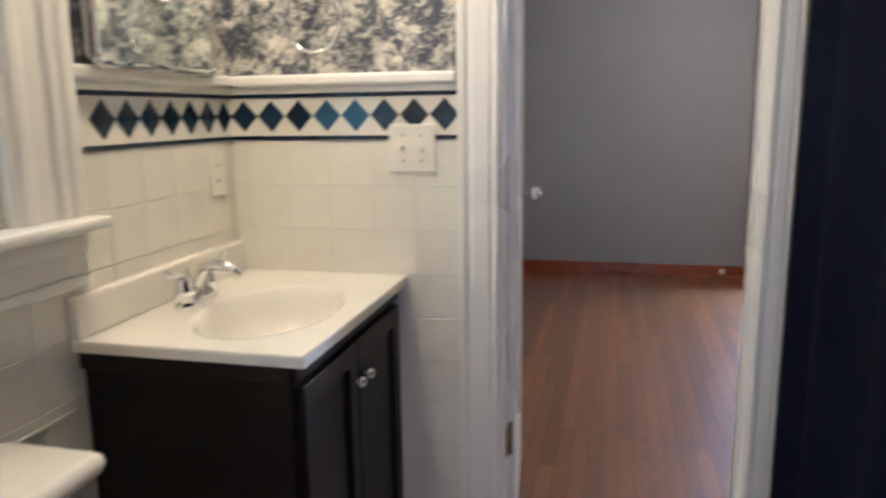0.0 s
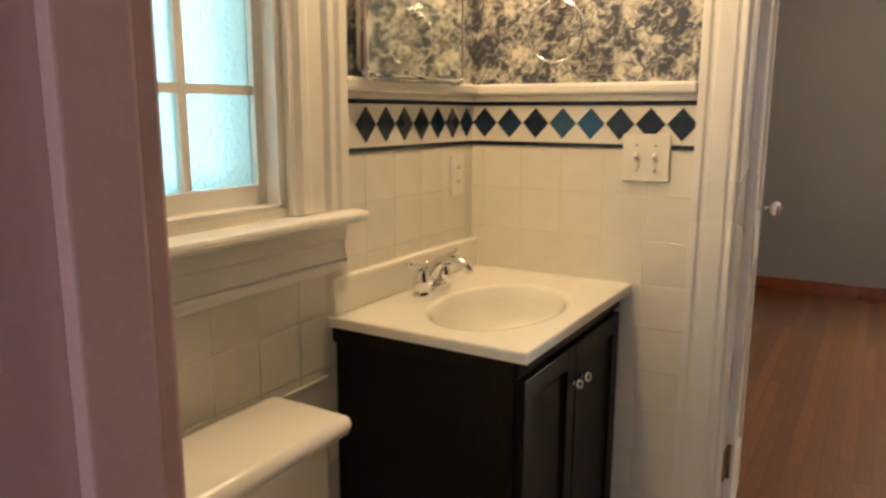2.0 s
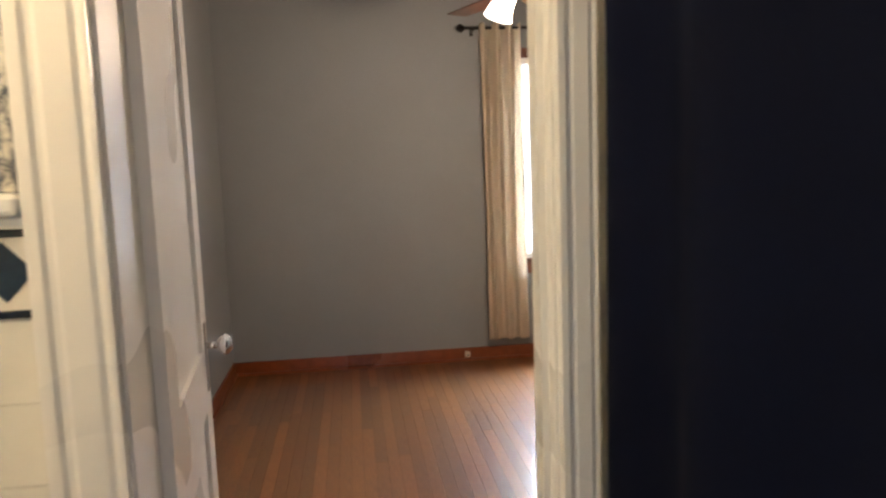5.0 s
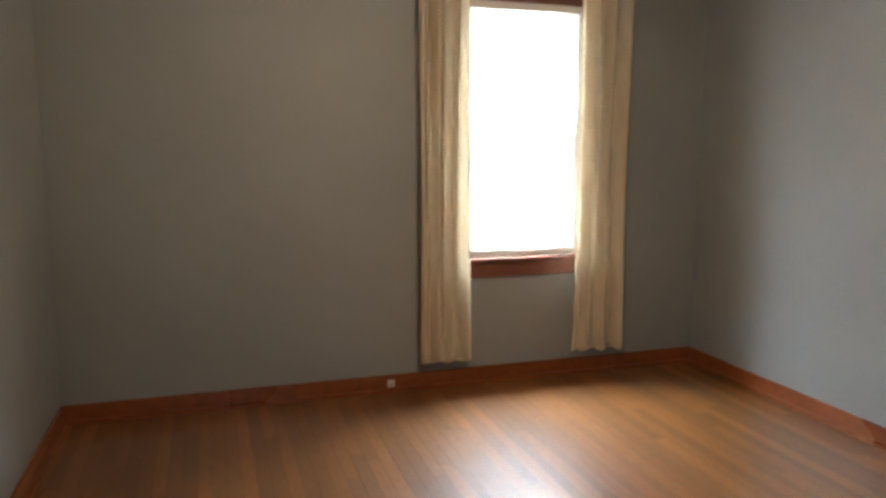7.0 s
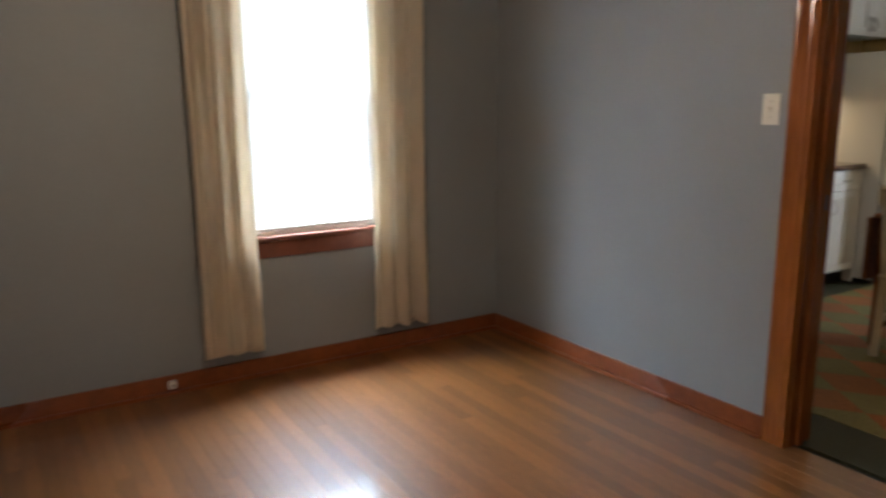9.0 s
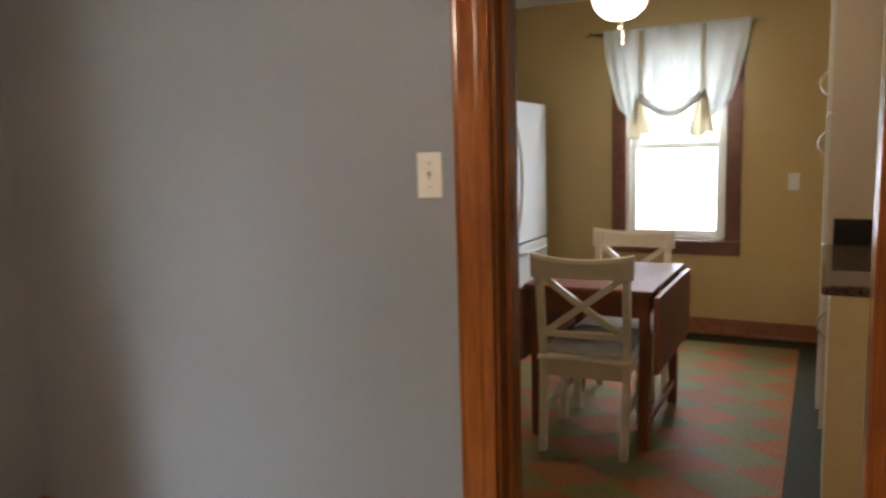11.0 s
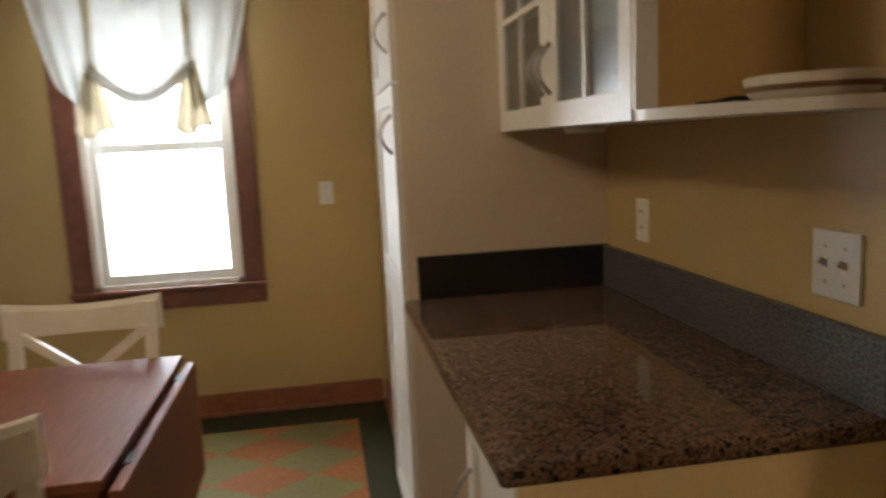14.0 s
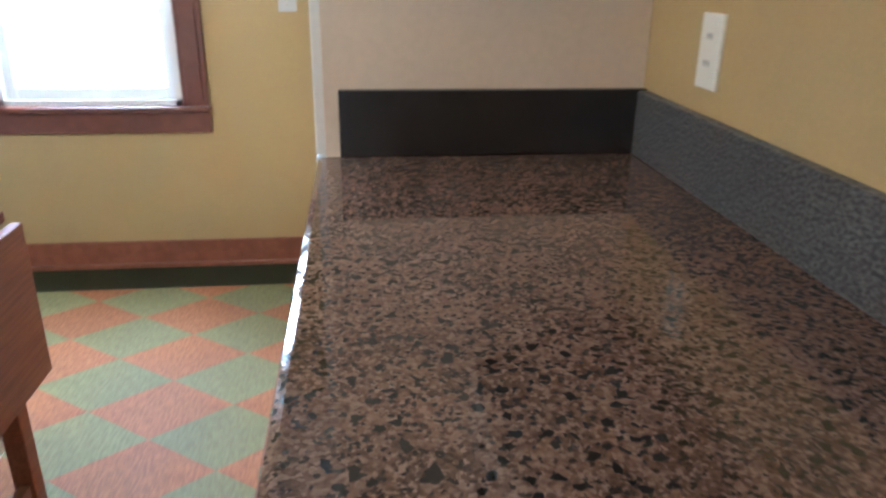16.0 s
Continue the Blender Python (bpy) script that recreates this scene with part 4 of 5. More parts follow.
for k in range(9):
    part("hook", tube(bmesh.new(), [(1.44 + 0.018 * math.cos(a), -0.05 - k * 0.178, 2.045 + 0.024 * math.sin(a)) for a in [i * math.pi / 5 for i in range(11)]], 0.0025, 6), M_CHROME, sc_)

# ---- bedroom things ----
br = thing("curtain_rod", (2.55, 3.90, 2.30), "dark bronze curtain rod with ball finials", "curtain rod")
part("bar", tube(bmesh.new(), [(1.86, 3.90, 2.30), (3.20, 3.90, 2.30)], 0.010, 10), M_IRON, br, smooth=True)
for xx in (1.845, 3.21):
    part("finial", lathe(bmesh.new(), (xx, 3.90, 2.272), ((0.006, 0), (0.024, 0.012), (0.03, 0.028), (0.024, 0.044), (0.006, 0.056)), 14), M_IRON, br, smooth=True)
for xx in (1.93, 2.60, 3.16):
    part("bracket", add(bx(xx - 0.006, xx + 0.006, 3.90, 3.978, 2.282, 2.292), xx - 0.012, xx + 0.012, 3.974, 3.98, 2.26, 2.31), M_IRON, br)


def drape(x0, x1, folds, phase, lean, wrinkle):
    cu = thing("curtain", ((x0 + x1) / 2, 3.90, 0.16), "cream cotton curtain panel hanging beside bright window", "curtain", "bedroom curtains")

    def fn(u, v):
        taper = 1.0 - 0.04 * (1 - abs(2 * v - 1))
        x = (x0 + x1) / 2 + (u - 0.5) * (x1 - x0) * taper + lean * (1 - v)
        w = wrinkle * max(0, 0.6 - abs(v - 0.35)) * math.sin(v * 60 + u * 8) * (1 - u)
        return (x, 3.895 - 0.028 * math.sin(u * folds * 2 * math.pi + phase + 0.5 * math.sin(v * 4)) - 0.012 * math.sin(u * folds * 4.7 + v * 2) + w, 0.165 + 0.012 * math.sin(u * 20) + 2.155 * v)
    sheet(fn, 64, 60, 0.003, "cloth", M_DRAPE, cu)
    part("hem", bx(x0 + lean + 0.01, x1 + lean - 0.01, 3.888, 3.900, 0.17, 0.175), M_DRAPE, cu)


drape(1.97, 2.25, 3.2, 0.3, 0.012, 0.0)
drape(2.885, 3.24, 3.4, 1.2, 0.0, 0.014)
wall_plate((GE - 0.002, 2.205, 1.332), (-1, 0, 0), 1, True, "ivory single light switch plate on grey wall", 0.118)
jack = thing("phone_jack", (1.833, GN - 0.016, 0.055), "small ivory phone jack on wooden baseboard", "phone jack")
part("box", bx(1.815, 1.851, GN - 0.04, GN - 0.014, 0.035, 0.072, 0.004), M_PLATE, jack)
part("socket", bx(1.827, 1.839, GN - 0.041, GN - 0.04, 0.045, 0.055), M_SLOT, jack)


def ceiling_fan(x, y, ceil, blades, rad, blade_mat, turn, drop, globes, label, metal):
    fan = thing("ceiling_fan", (x, y, ceil), label, "ceiling fan")
    z = ceil - drop
    part("canopy", lathe(bmesh.new(), (x, y, ceil - 0.06), ((0.03, 0), (0.06, 0.02), (0.07, 0.06)), 20), metal, fan, smooth=True)
    part("downrod", tube(bmesh.new(), [(x, y, ceil - 0.05), (x, y, z + 0.05)], 0.012, 10), metal, fan, smooth=True)
    part("motor", lathe(bmesh.new(), (x, y, z - 0.05), ((0.05, 0), (0.10, 0.02), (0.115, 0.06), (0.09, 0.10), (0.03, 0.12)), 24), metal, fan, smooth=True)
    for k in range(blades):
        a = radians(turn) + 2 * math.pi * k / blades
        d, s = Vector((math.cos(a), math.sin(a), 0)), Vector((-math.sin(a), math.cos(a), 0.02)).normalized()
        c = Vector((x, y, z - 0.01))
        b = beam(bmesh.new(), c + d * 0.20, c + d * rad, 0.115, 0.006, up=d.cross(s), bev=0.003)
        bl_ = part("blade", b, blade_mat, fan)
        part("blade_iron", beam(bmesh.new(), c + d * 0.09, c + d * 0.22, 0.03, 0.006), metal, bl_)
    if globes == 1:
        part("fitter", lathe(bmesh.new(), (x, y, z - 0.09), ((0.05, 0), (0.07, 0.02), (0.05, 0.04)), 20), metal, fan, smooth=True)
        part("bowl", lathe(bmesh.new(), (x, y, z - 0.235), ((0.02, 0), (0.07, 0.015), (0.115, 0.055), (0.13, 0.10), (0.12, 0.145)), 28), M_BULB, fan, "lit frosted glass bowl", smooth=True)
        part("finial", lathe(bmesh.new(), (x, y, z - 0.27), ((0.004, 0), (0.012, 0.012), (0.006, 0.022), (0.018, 0.036)), 14), metal, fan, smooth=True)
    else:
        part("fitter", lathe(bmesh.new(), (x, y, z - 0.09), ((0.03, 0), (0.06, 0.02), (0.05, 0.07)), 20), metal, fan, smooth=True)
        for k in range(globes):
            a = radians(turn - 4) + 2 * math.pi * k / globes
            d = Vector((math.cos(a), math.sin(a), 0))
            c = Vector((x, y, z - 0.03))
            part("arm", tube(bmesh.new(), [c + d * 0.03, c + d * 0.10 + Vector((0, 0, -0.005))], 0.009, 8), metal, fan, smooth=True)
            part("shade", tube(bmesh.new(), [c + d * 0.09, c + d * 0.12 + Vector((0, 0, -0.03)), c + d * 0.15 + Vector((0, 0, -0.075)), c + d * 0.165 + Vector((0, 0, -0.115))], 0.025, 16, 0.062), M_BULB, fan, "lit frosted glass shade", smooth=True)
    part("pull_chain", tube(bmesh.new(), [(x + 0.05, y, z - 0.06), (x + 0.05, y, z - 0.34)], 0.0015, 5), metal, fan)
    return fan


ceiling_fan(1.88, 2.05, GZ, 5, 0.66, M_BLADE, 184, 0.385, 3, "bronze ceiling fan with dark blades and lit glass shades", M_BRASS)
ceiling_fan(5.65, 2.18, KZ, 5, 0.52, M_BLADEW, -62, 0.28, 1, "ceiling fan with white blades and lit glass bowl", M_NICKEL)

# ---- kitchen things ----
# counter run beside the doorway: base cabinet, top, splashes
CX0, CX1, CF = 4.826, 5.930, 1.292
bc = thing("base_cabinet", (5.02, 0.97, 0), "narrow white base cabinet with tan end panel", "cabinet")
part("end_panel", bx(4.845, 4.863, KS, 1.262, 0.0, 0.872, 0.001), M_TANPANEL, bc, "tan-yellow painted end panel")
part("body", bx(4.864, 5.185, KS, 1.245, 0.10, 0.872), M_CAB, bc)
part("side_panel", bx(5.186, 5.204, KS, 1.245, 0.0, 0.872, 0.001), M_CREAM, bc)
part("plinth", bx(4.90, 5.185, KS, 1.18, 0, 0.10), M_IRON, bc)
shaker_door("door", bc, 1, 1.246, 4.848, 5.20, 0.11, 0.865, handle=(5.155, 0.70, "z"))
ct = thing("countertop", (5.38, 0.97, 0.872), "polished brown speckled granite countertop", "countertop")
part("slab", bx(CX0, 5.946, KS, CF, 0.873, 0.910, 0.012), M_GRANITE, ct)
part("back_splash", bx(CX0 + 0.005, 5.925, KS, KS + 0.02, 0.9105, 1.030, 0.002), M_SPLASH, ct, "honed grey-brown granite splash")
part("side_splash", bx(5.926, 5.946, KS, 1.248, 0.9105, 1.032, 0.002), M_DARKSPLASH, ct, "much darker granite splash against pantry side")
# pantry
pa = thing("pantry_cabinet", (6.24, 0.98, 0), "tall cream-white pantry cabinet with nickel handles", "cabinet")
part("side_panel", bx(5.947, 5.965, KS, 1.275, 0, 2.30, 0.002), M_CREAM, pa, "beige painted side panel")
part("body", bx(5.966, 6.538, KS, 1.272, 0.10, 2.30), M_CAB, pa)
part("plinth", bx(5.966, 6.538, KS, 1.20, 0, 0.10), M_IRON, pa)
shaker_door("door", pa, 1, 1.273, 5.950, 6.536, 0.10, 0.905)
shaker_door("door", pa, 1, 1.273, 5.950, 6.536, 0.911, 1.518, handle=(6.00, 1.38, "z"))
shaker_door("door", pa, 1, 1.273, 5.950, 6.536, 1.524, 2.29, handle=(6.00, 1.66, "z"))
# glazed wall cabinet
wc = thing("wall_cabinet", (5.50, 0.83, 1.375), "white wall cabinet with two glazed doors", "cabinet")
b = bmesh.new()
for z0, z1 in ((1.375, 1.393), (2.16, 2.178), (1.64, 1.655), (1.90, 1.915)):
    add(b, 5.078, 5.928, KS, 0.965, z0, z1)
add(b, 5.060, 5.078, KS, 0.968, 1.375, 2.178, 0.001)
add(b, 5.928, 5.946, KS, 0.968, 1.375, 2.178, 0.001)
add(b, 5.078, 5.928, KS, KS + 0.008, 1.393, 2.16)
part("carcass", b, M_CAB, wc)
shaker_door("door", wc, 1, 0.970, 5.062, 5.500, 1.372, 2.178, glass_panel=True, handle=(5.478, 1.50, "z"))
shaker_door("door", wc, 1, 0.970, 5.504, 5.944, 1.372, 2.178, glass_panel=True, handle=(5.530, 1.50, "z"))
puck = thing("puck_light", (5.62, 0.84, 1.36), "round white puck light under wall cabinet", "light")
part("body", lathe(bmesh.new(), (5.62, 0.86, 1.358), ((0.045, 0), (0.05, 0.004), (0.05, 0.017)), 20), M_PLATE, puck, smooth=True)
# open end shelf with a rounded front
es = thing("end_shelf", (4.93, 0.80, 1.36), "open tan-backed end shelf with curved white shelves", "shelf")


def quarter(bm, z0, z1, x0=5.058, x1=4.745, y0=KS, y1=0.985, n=14):
    pts = [(x0, y0), (x0, y1)]
    pts += [(x0 - (x0 - x1) * math.sin(t * math.pi / 2 / n), y0 + 0.05 + (y1 - y0 - 0.05) * math.cos(t * math.pi / 2 / n)) for t in range(1, n + 1)]
    pts.append((x1, y0))
    lo, hi = [bm.verts.new((x, y, z0)) for x, y in pts], [bm.verts.new((x, y, z1)) for x, y in pts]
    bm.faces.new(lo)
    bm.faces.new(hi[::-1])
    for k in range(len(pts)):
        bm.faces.new((lo[k], lo[(k + 1) % len(pts)], hi[(k + 1) % len(pts)], hi[k]))
    return bm


for z in (1.372, 1.640, 1.905, 2.160):
    part("shelf", quarter(bmesh.new(), z, z + 0.018), M_CAB, es)
part("back_panel", bx(4.745, 5.056, KS, KS + 0.005, 1.39, 2.16), M_TAN, es, "tan painted back")
part("side_panel", bx(5.0545, 5.0585, KS + 0.006, 0.948, 1.391, 2.158), M_GOLD, es, "golden tan side panel")
part("face_strip", bx(5.046, 5.0585, 0.950, 0.990, 1.39, 2.16, 0.002), M_CAB, es)
dish = thing("serving_dish", (4.87, 0.79, 1.39), "cream round dish with brown printed rim", "dish")
part("bowl", lathe(bmesh.new(), (4.87, 0.80, 1.39), ((0.07, 0), (0.085, 0.006), (0.095, 0.03), (0.09, 0.034)), 24), M_PAPER, dish, smooth=True)
part("rim_band", lathe(bmesh.new(), (4.87, 0.80, 1.402), ((0.0905, 0), (0.0935, 0.008)), 24), M_WATERMARK, dish)
spoon = thing("spoon", (4.98, 0.85, 1.392), "dark metal spoon lying on shelf", "spoon")
part("handle", tube(bmesh.new(), [(5.01, 0.88, 1.394), (4.985, 0.85, 1.400), (4.965, 0.83, 1.396)], 0.004, 8), M_IRON, spoon, smooth=True)
part("spoon_bowl", lathe(bmesh.new(), (5.015, 0.888, 1.390), ((0.006, 0), (0.014, 0.005), (0.012, 0.008)), 14), M_IRON, spoon, smooth=True)
wall_plate((4.965, KS, 1.122), (0, 1, 0), 2, True, "white double light switch plate on tan wall", 0.115, M_FRIDGE)
wall_plate((5.695, KS, 1.125), (0, 1, 0), 1, False, "white outlet plate above granite splash", 0.112)
wall_plate((KE, 1.477, 1.122), (-1, 0, 0), 1, True, "white light switch plate beside kitchen window", 0.115, M_FRIDGE)

# opposite run
lb = thing("base_cabinet", (6.40, 3.70, 0), "white sink base cabinet with framed doors and drawers", "cabinet")
part("body", bx(4.60, 6.772, 3.43, KN, 0.10, 0.872), M_CAB, lb)
part("plinth", bx(4.60, 6.772, 3.49, KN, 0, 0.10), M_IRON, lb)
part("end_filler", bx(6.764, 6.776, 3.405, KN, 0.0, 0.872, 0.001), M_CAB, lb)
for a0, a1 in ((4.62, 5.20), (5.206, 5.78), (5.786, 6.375), (6.381, 6.762)):
    lf = part("drawer_front", framed_leaf("y", 3.429, -0.02, a0, a1, 0.722, 0.866, 0.042), M_CAB, lb)
    if a0 > 6:
        bow_handle(lf, ((a0 + a1) / 2, 3.409, 0.795), (1, 0, 0), (0, -1, 0), 0.09)
    shaker_door("door", lb, -1, 3.429, a0, a1, 0.11, 0.716, handle=(a0 + 0.04 if a0 > 6 else a1 - 0.05, 0.60, "z"))
lt = thing("countertop", (5.70, 3.70, 0.872), "brown granite countertop with dark rounded edge", "countertop")
part("slab", bx(4.60, 6.79, 3.385, KN, 0.873, 0.912, 0.008), M_GRANITE, lt)
sk = thing("kitchen_sink", (6.15, 3.70, 0.912), "stainless steel drop-in kitchen sink", "sink")
b = bmesh.new()
for q in ((5.75, 6.52, 3.47, 3.50), (5.75, 6.52, 3.86, 3.89), (5.75, 5.78, 3.50, 3.86), (6.49, 6.52, 3.50, 3.86)):
    add(b, *q, 0.9125, 0.918, 0.001)
part("rim", b, M_STEEL, sk)
part("basin", bx(5.78, 6.49, 3.50, 3.86, 0.9125, 0.914), M_STEEL, sk)
ku = thing("wall_cabinet", (7.06, 3.80, 1.868), "white two-door cabinet over refrigerator", "cabinet")
part("body", bx(6.68, 7.47, 3.64, KN, 1.868, KZ - 0.01), M_CAB, ku)
shaker_door("door", ku, -1, 3.639, 6.682, 7.073, 1.866, KZ - 0.012, handle=(7.04, 1.95, "z"))
shaker_door("door", ku, -1, 3.639, 7.077, 7.468, 1.866, KZ - 0.012, handle=(7.11, 1.95, "z"))
kt = thing("wall_cabinet", (6.34, 3.80, 1.40), "white wall cabinet above counter", "cabinet")
part("body", bx(6.02, 6.676, 3.64, KN, 1.405, KZ - 0.01), M_CAB, kt)
shaker_door("door", kt, -1, 3.639, 6.022, 6.674, 1.403, KZ - 0.012)
k3 = thing("wall_cabinet", (5.40, 3.80, 1.40), "white wall cabinet above counter", "cabinet")
part("body", bx(4.80, 6.016, 3.64, KN, 1.405, KZ - 0.01), M_CAB, k3)
shaker_door("door", k3, -1, 3.639, 4.802, 5.406, 1.403, KZ - 0.012)
shaker_door("door", k3, -1, 3.639, 5.410, 6.014, 1.403, KZ - 0.012)

# refrigerator
fr = thing("refrigerator", (7.14, 3.58, 0), "white bottom-freezer refrigerator with bowed handles", "refrigerator")
F0, F1 = 6.795, 7.505
part("body", bx(F0, F1, 3.285, 3.95, 0.03, 1.725, 0.006), M_FRIDGE, fr)
part("gasket", bx(F0 + 0.01, F1 - 0.01, 3.274, 3.285, 0.06, 1.72), M_GASKET, fr)
for z0, z1 in ((0.075, 0.712), (0.724, 1.735)):
    d = part("door", bx(F0 - 0.002, F1 + 0.002, 3.205, 3.274, z0, z1, 0.014), M_FRIDGE, fr)
    if z0 > 0.5:
        pts = [(F0 + 0.05, 3.205 - 0.055 * math.sin(math.pi * t) ** 0.6, 0.80 + 0.77 * t) for t in [i / 12 for i in range(13)]]
        part("handle", tube(bmesh.new(), pts, 0.016, 10), M_FRIDGE, d, smooth=True)
        part("handle_foot", add(bx(F0 + 0.028, F0 + 0.072, 3.188, 3.206, 0.76, 0.87, 0.006), F0 + 0.028, F0 + 0.072, 3.188, 3.206, 1.50, 1.61, 0.006), M_FRIDGE, d)
        part("badge", bx(F1 - 0.075, F1 - 0.04, 3.2035, 3.2055, 1.635, 1.655), M_NICKEL, d)
    else:
        part("handle", tube(bmesh.new(), [(F0 + 0.06 + 0.59 * t, 3.205 - 0.05 * math.sin(math.pi * t) ** 0.6, 0.655) for t in [i / 12 for i in range(13)]], 0.016, 10), M_FRIDGE, d, smooth=True)
part("grille", bx(F0 + 0.01, F1 - 0.01, 3.25, 3.285, 0.012, 0.068), M_GASKET, fr)
for xx in (F0 + 0.05, F1 - 0.05):
    for yy in (3.34, 3.90):
        part("foot", lathe(bmesh.new(), (xx, yy, 0), ((0.02, 0), (0.018, 0.03)), 10), M_IRON, fr)

# drop-leaf table
ta = thing("drop_leaf_table", (5.70, 2.245, 0), "reddish-brown pine drop-leaf table with leaves down", "table")
T0, T1, U0, U1, TZ = 5.285, 6.125, 1.945, 2.545, 0.758
part("tabletop", bx(T0, T1, U0, U1, TZ - 0.022, TZ, 0.003), M_TABLE, ta)
for y0, y1, nm in ((U0 - 0.032, U0 - 0.008, -1), (U1 + 0.008, U1 + 0.032, 1)):
    lf = part("leaf", bx(T0, T1, y0, y1, 0.385, TZ - 0.024, 0.003), M_TABLE, ta)
    for xx in (T0 + 0.15, T1 - 0.15):
        part("hinge", bx(xx - 0.03, xx + 0.03, min(y0, y1) + 0.012 - nm * 0.02, min(y0, y1) + 0.012 + 0.001, TZ - 0.030, TZ - 0.0225), M_IRON, lf)
for xx in (T0 + 0.04, T1 - 0.085):
    for yy in (U0 + 0.02, U1 - 0.065):
        part("leg", bx(xx, xx + 0.045, yy, yy + 0.045, 0, TZ - 0.022, 0.003), M_TABLE, ta)
part("apron", bx(T0 + 0.05, T0 + 0.07, U0 + 0.065, U1 - 0.065, TZ - 0.135, TZ - 0.023), M_TABLE, ta)
part("apron", bx(T1 - 0.07, T1 - 0.05, U0 + 0.065, U1 - 0.065, TZ - 0.135, TZ - 0.023), M_TABLE, ta)
part("apron", bx(T0 + 0.085, T1 - 0.085, U0 + 0.03, U0 + 0.05, TZ - 0.115, TZ - 0.023), M_TABLE, ta)
part("apron", bx(T0 + 0.085, T1 - 0.085, U1 - 0.05, U1 - 0.03, TZ - 0.115, TZ - 0.023), M_TABLE, ta)
for yy in (U0 + 0.03, U1 - 0.055):
    part("stretcher", bx(T0 + 0.085, T1 - 0.085, yy, yy + 0.025, 0.10, 0.135, 0.002), M_TABLE, ta)


def dining_chair():
    """Cross-back chair at the origin, facing +x, its back at x = 0."""
    ch = thing("dining_chair", (0, 0, 0), "cream-white cross-back wooden chair drawn up to table", "chair", "chairs at the table")
    H, W = 0.935, 0.215
    lean = lambda z: -0.075 * max(0, (z - 0.42) / 0.5) ** 1.2 + 0.035
    for s in (-1, 1):
        b = bmesh.new()
        zs = [0.0, 0.25, 0.45, 0.62, 0.80, 0.91]
        pts = [(lean(z) - (0.05 * (1 - z / 0.42) if z < 0.42 else 0), s * (W - 0.03 + 0.012 * z), z) for z in zs]
        for p, q in zip(pts, pts[1:]):
            beam(b, p, q, 0.036, 0.030, up=(1, 0, 0), bev=0.003)
        part("back_post", b, M_CHAIR, ch)
        part("leg", beam(bmesh.new(), (0.42, s * (W - 0.02), 0), (0.41, s * (W - 0.025), 0.425), 0.038, 0.038, up=(1, 0, 0), bev=0.003), M_CHAIR, ch)
        part("side_rail", bx(0.04, 0.40, s * (W - 0.025) - 0.01, s * (W - 0.025) + 0.01, 0.37, 0.425), M_CHAIR, ch)
        part("stretcher", beam(bmesh.new(), (0.0, s * (W - 0.028), 0.20), (0.41, s * (W - 0.024), 0.20), 0.018, 0.03), M_CHAIR, ch)
    # curved top rail
    b = bmesh.new()
    n, rows3 = 14, []
    for i in range(n + 1):
        t = i / n * 2 - 1
        y = t * 0.228
        cx = lean(0.9) - 0.028 * (1 - t * t) + 0.004
        droop = 0.022 * (1 - t * t)
        rows3.append([b.verts.new((cx + dx, y, z)) for dx, z in ((-0.012, 0.825), (0.014, 0.825), (0.010, H - 0.018 - droop), (0.003, H - droop), (-0.012, H - 0.004 - droop), (-0.018, H - 0.02 - droop))])
    for r0, r1 in zip(rows3, rows3[1:]):
        for k in range(6):
            b.faces.new((r0[k], r0[(k + 1) % 6], r1[(k + 1) % 6], r1[k]))
    b.faces.new(rows3[0][::-1])
    b.faces.new(rows3[-1])
    part("top_rail", b, M_CHAIR, ch)
    for s in (-1, 1):
        p0, p1 = Vector((lean(0.83), s * (W - 0.035), 0.83)), Vector((lean(0.565), -s * (W - 0.045), 0.565))
        b = bmesh.new()
        ps = [p0.lerp(p1, t) + Vector((-0.016 * math.sin(math.pi * t) + s * 0.004, 0, 0)) for t in [i / 6 for i in range(7)]]
        for p, q in zip(ps, ps[1:]):
            beam(b, p, q, 0.016, 0.030, up=(p1 - p0).cross(Vector((1, 0, 0))), bev=0.0)
        part("cross_slat", b, M_CHAIR, ch)
    part("lower_rail", beam(bmesh.new(), (lean(0.555), -W + 0.03, 0.555), (lean(0.555), W - 0.03, 0.555), 0.018, 0.03, bev=0.003), M_CHAIR, ch)
    part("seat", bx(0.0, 0.44, -0.215, 0.215, 0.427, 0.452, 0.010), M_CHAIR, ch)
    # thin sheet over the bare seat that carries its shaded tone
    part("seat_shade", bx(0.05, 0.425, -0.19, 0.19, 0.4525, 0.466, 0.006), M_SEATSHADE, ch, "bare cream seat top toned down as in shade")
    part("front_rail", bx(0.385, 0.405, -W + 0.04, W - 0.04, 0.37, 0.425), M_CHAIR, ch)
    part("back_rail", bx(0.03, 0.05, -W + 0.04, W - 0.04, 0.35, 0.425), M_CHAIR, ch)
    return ch


chair = dining_chair()
chair.matrix_basis = pose(5.195, 2.228, 0, 0, 0, 4)
copy_thing(chair, pose(6.20, 2.245, 0, 0, 0, 181))

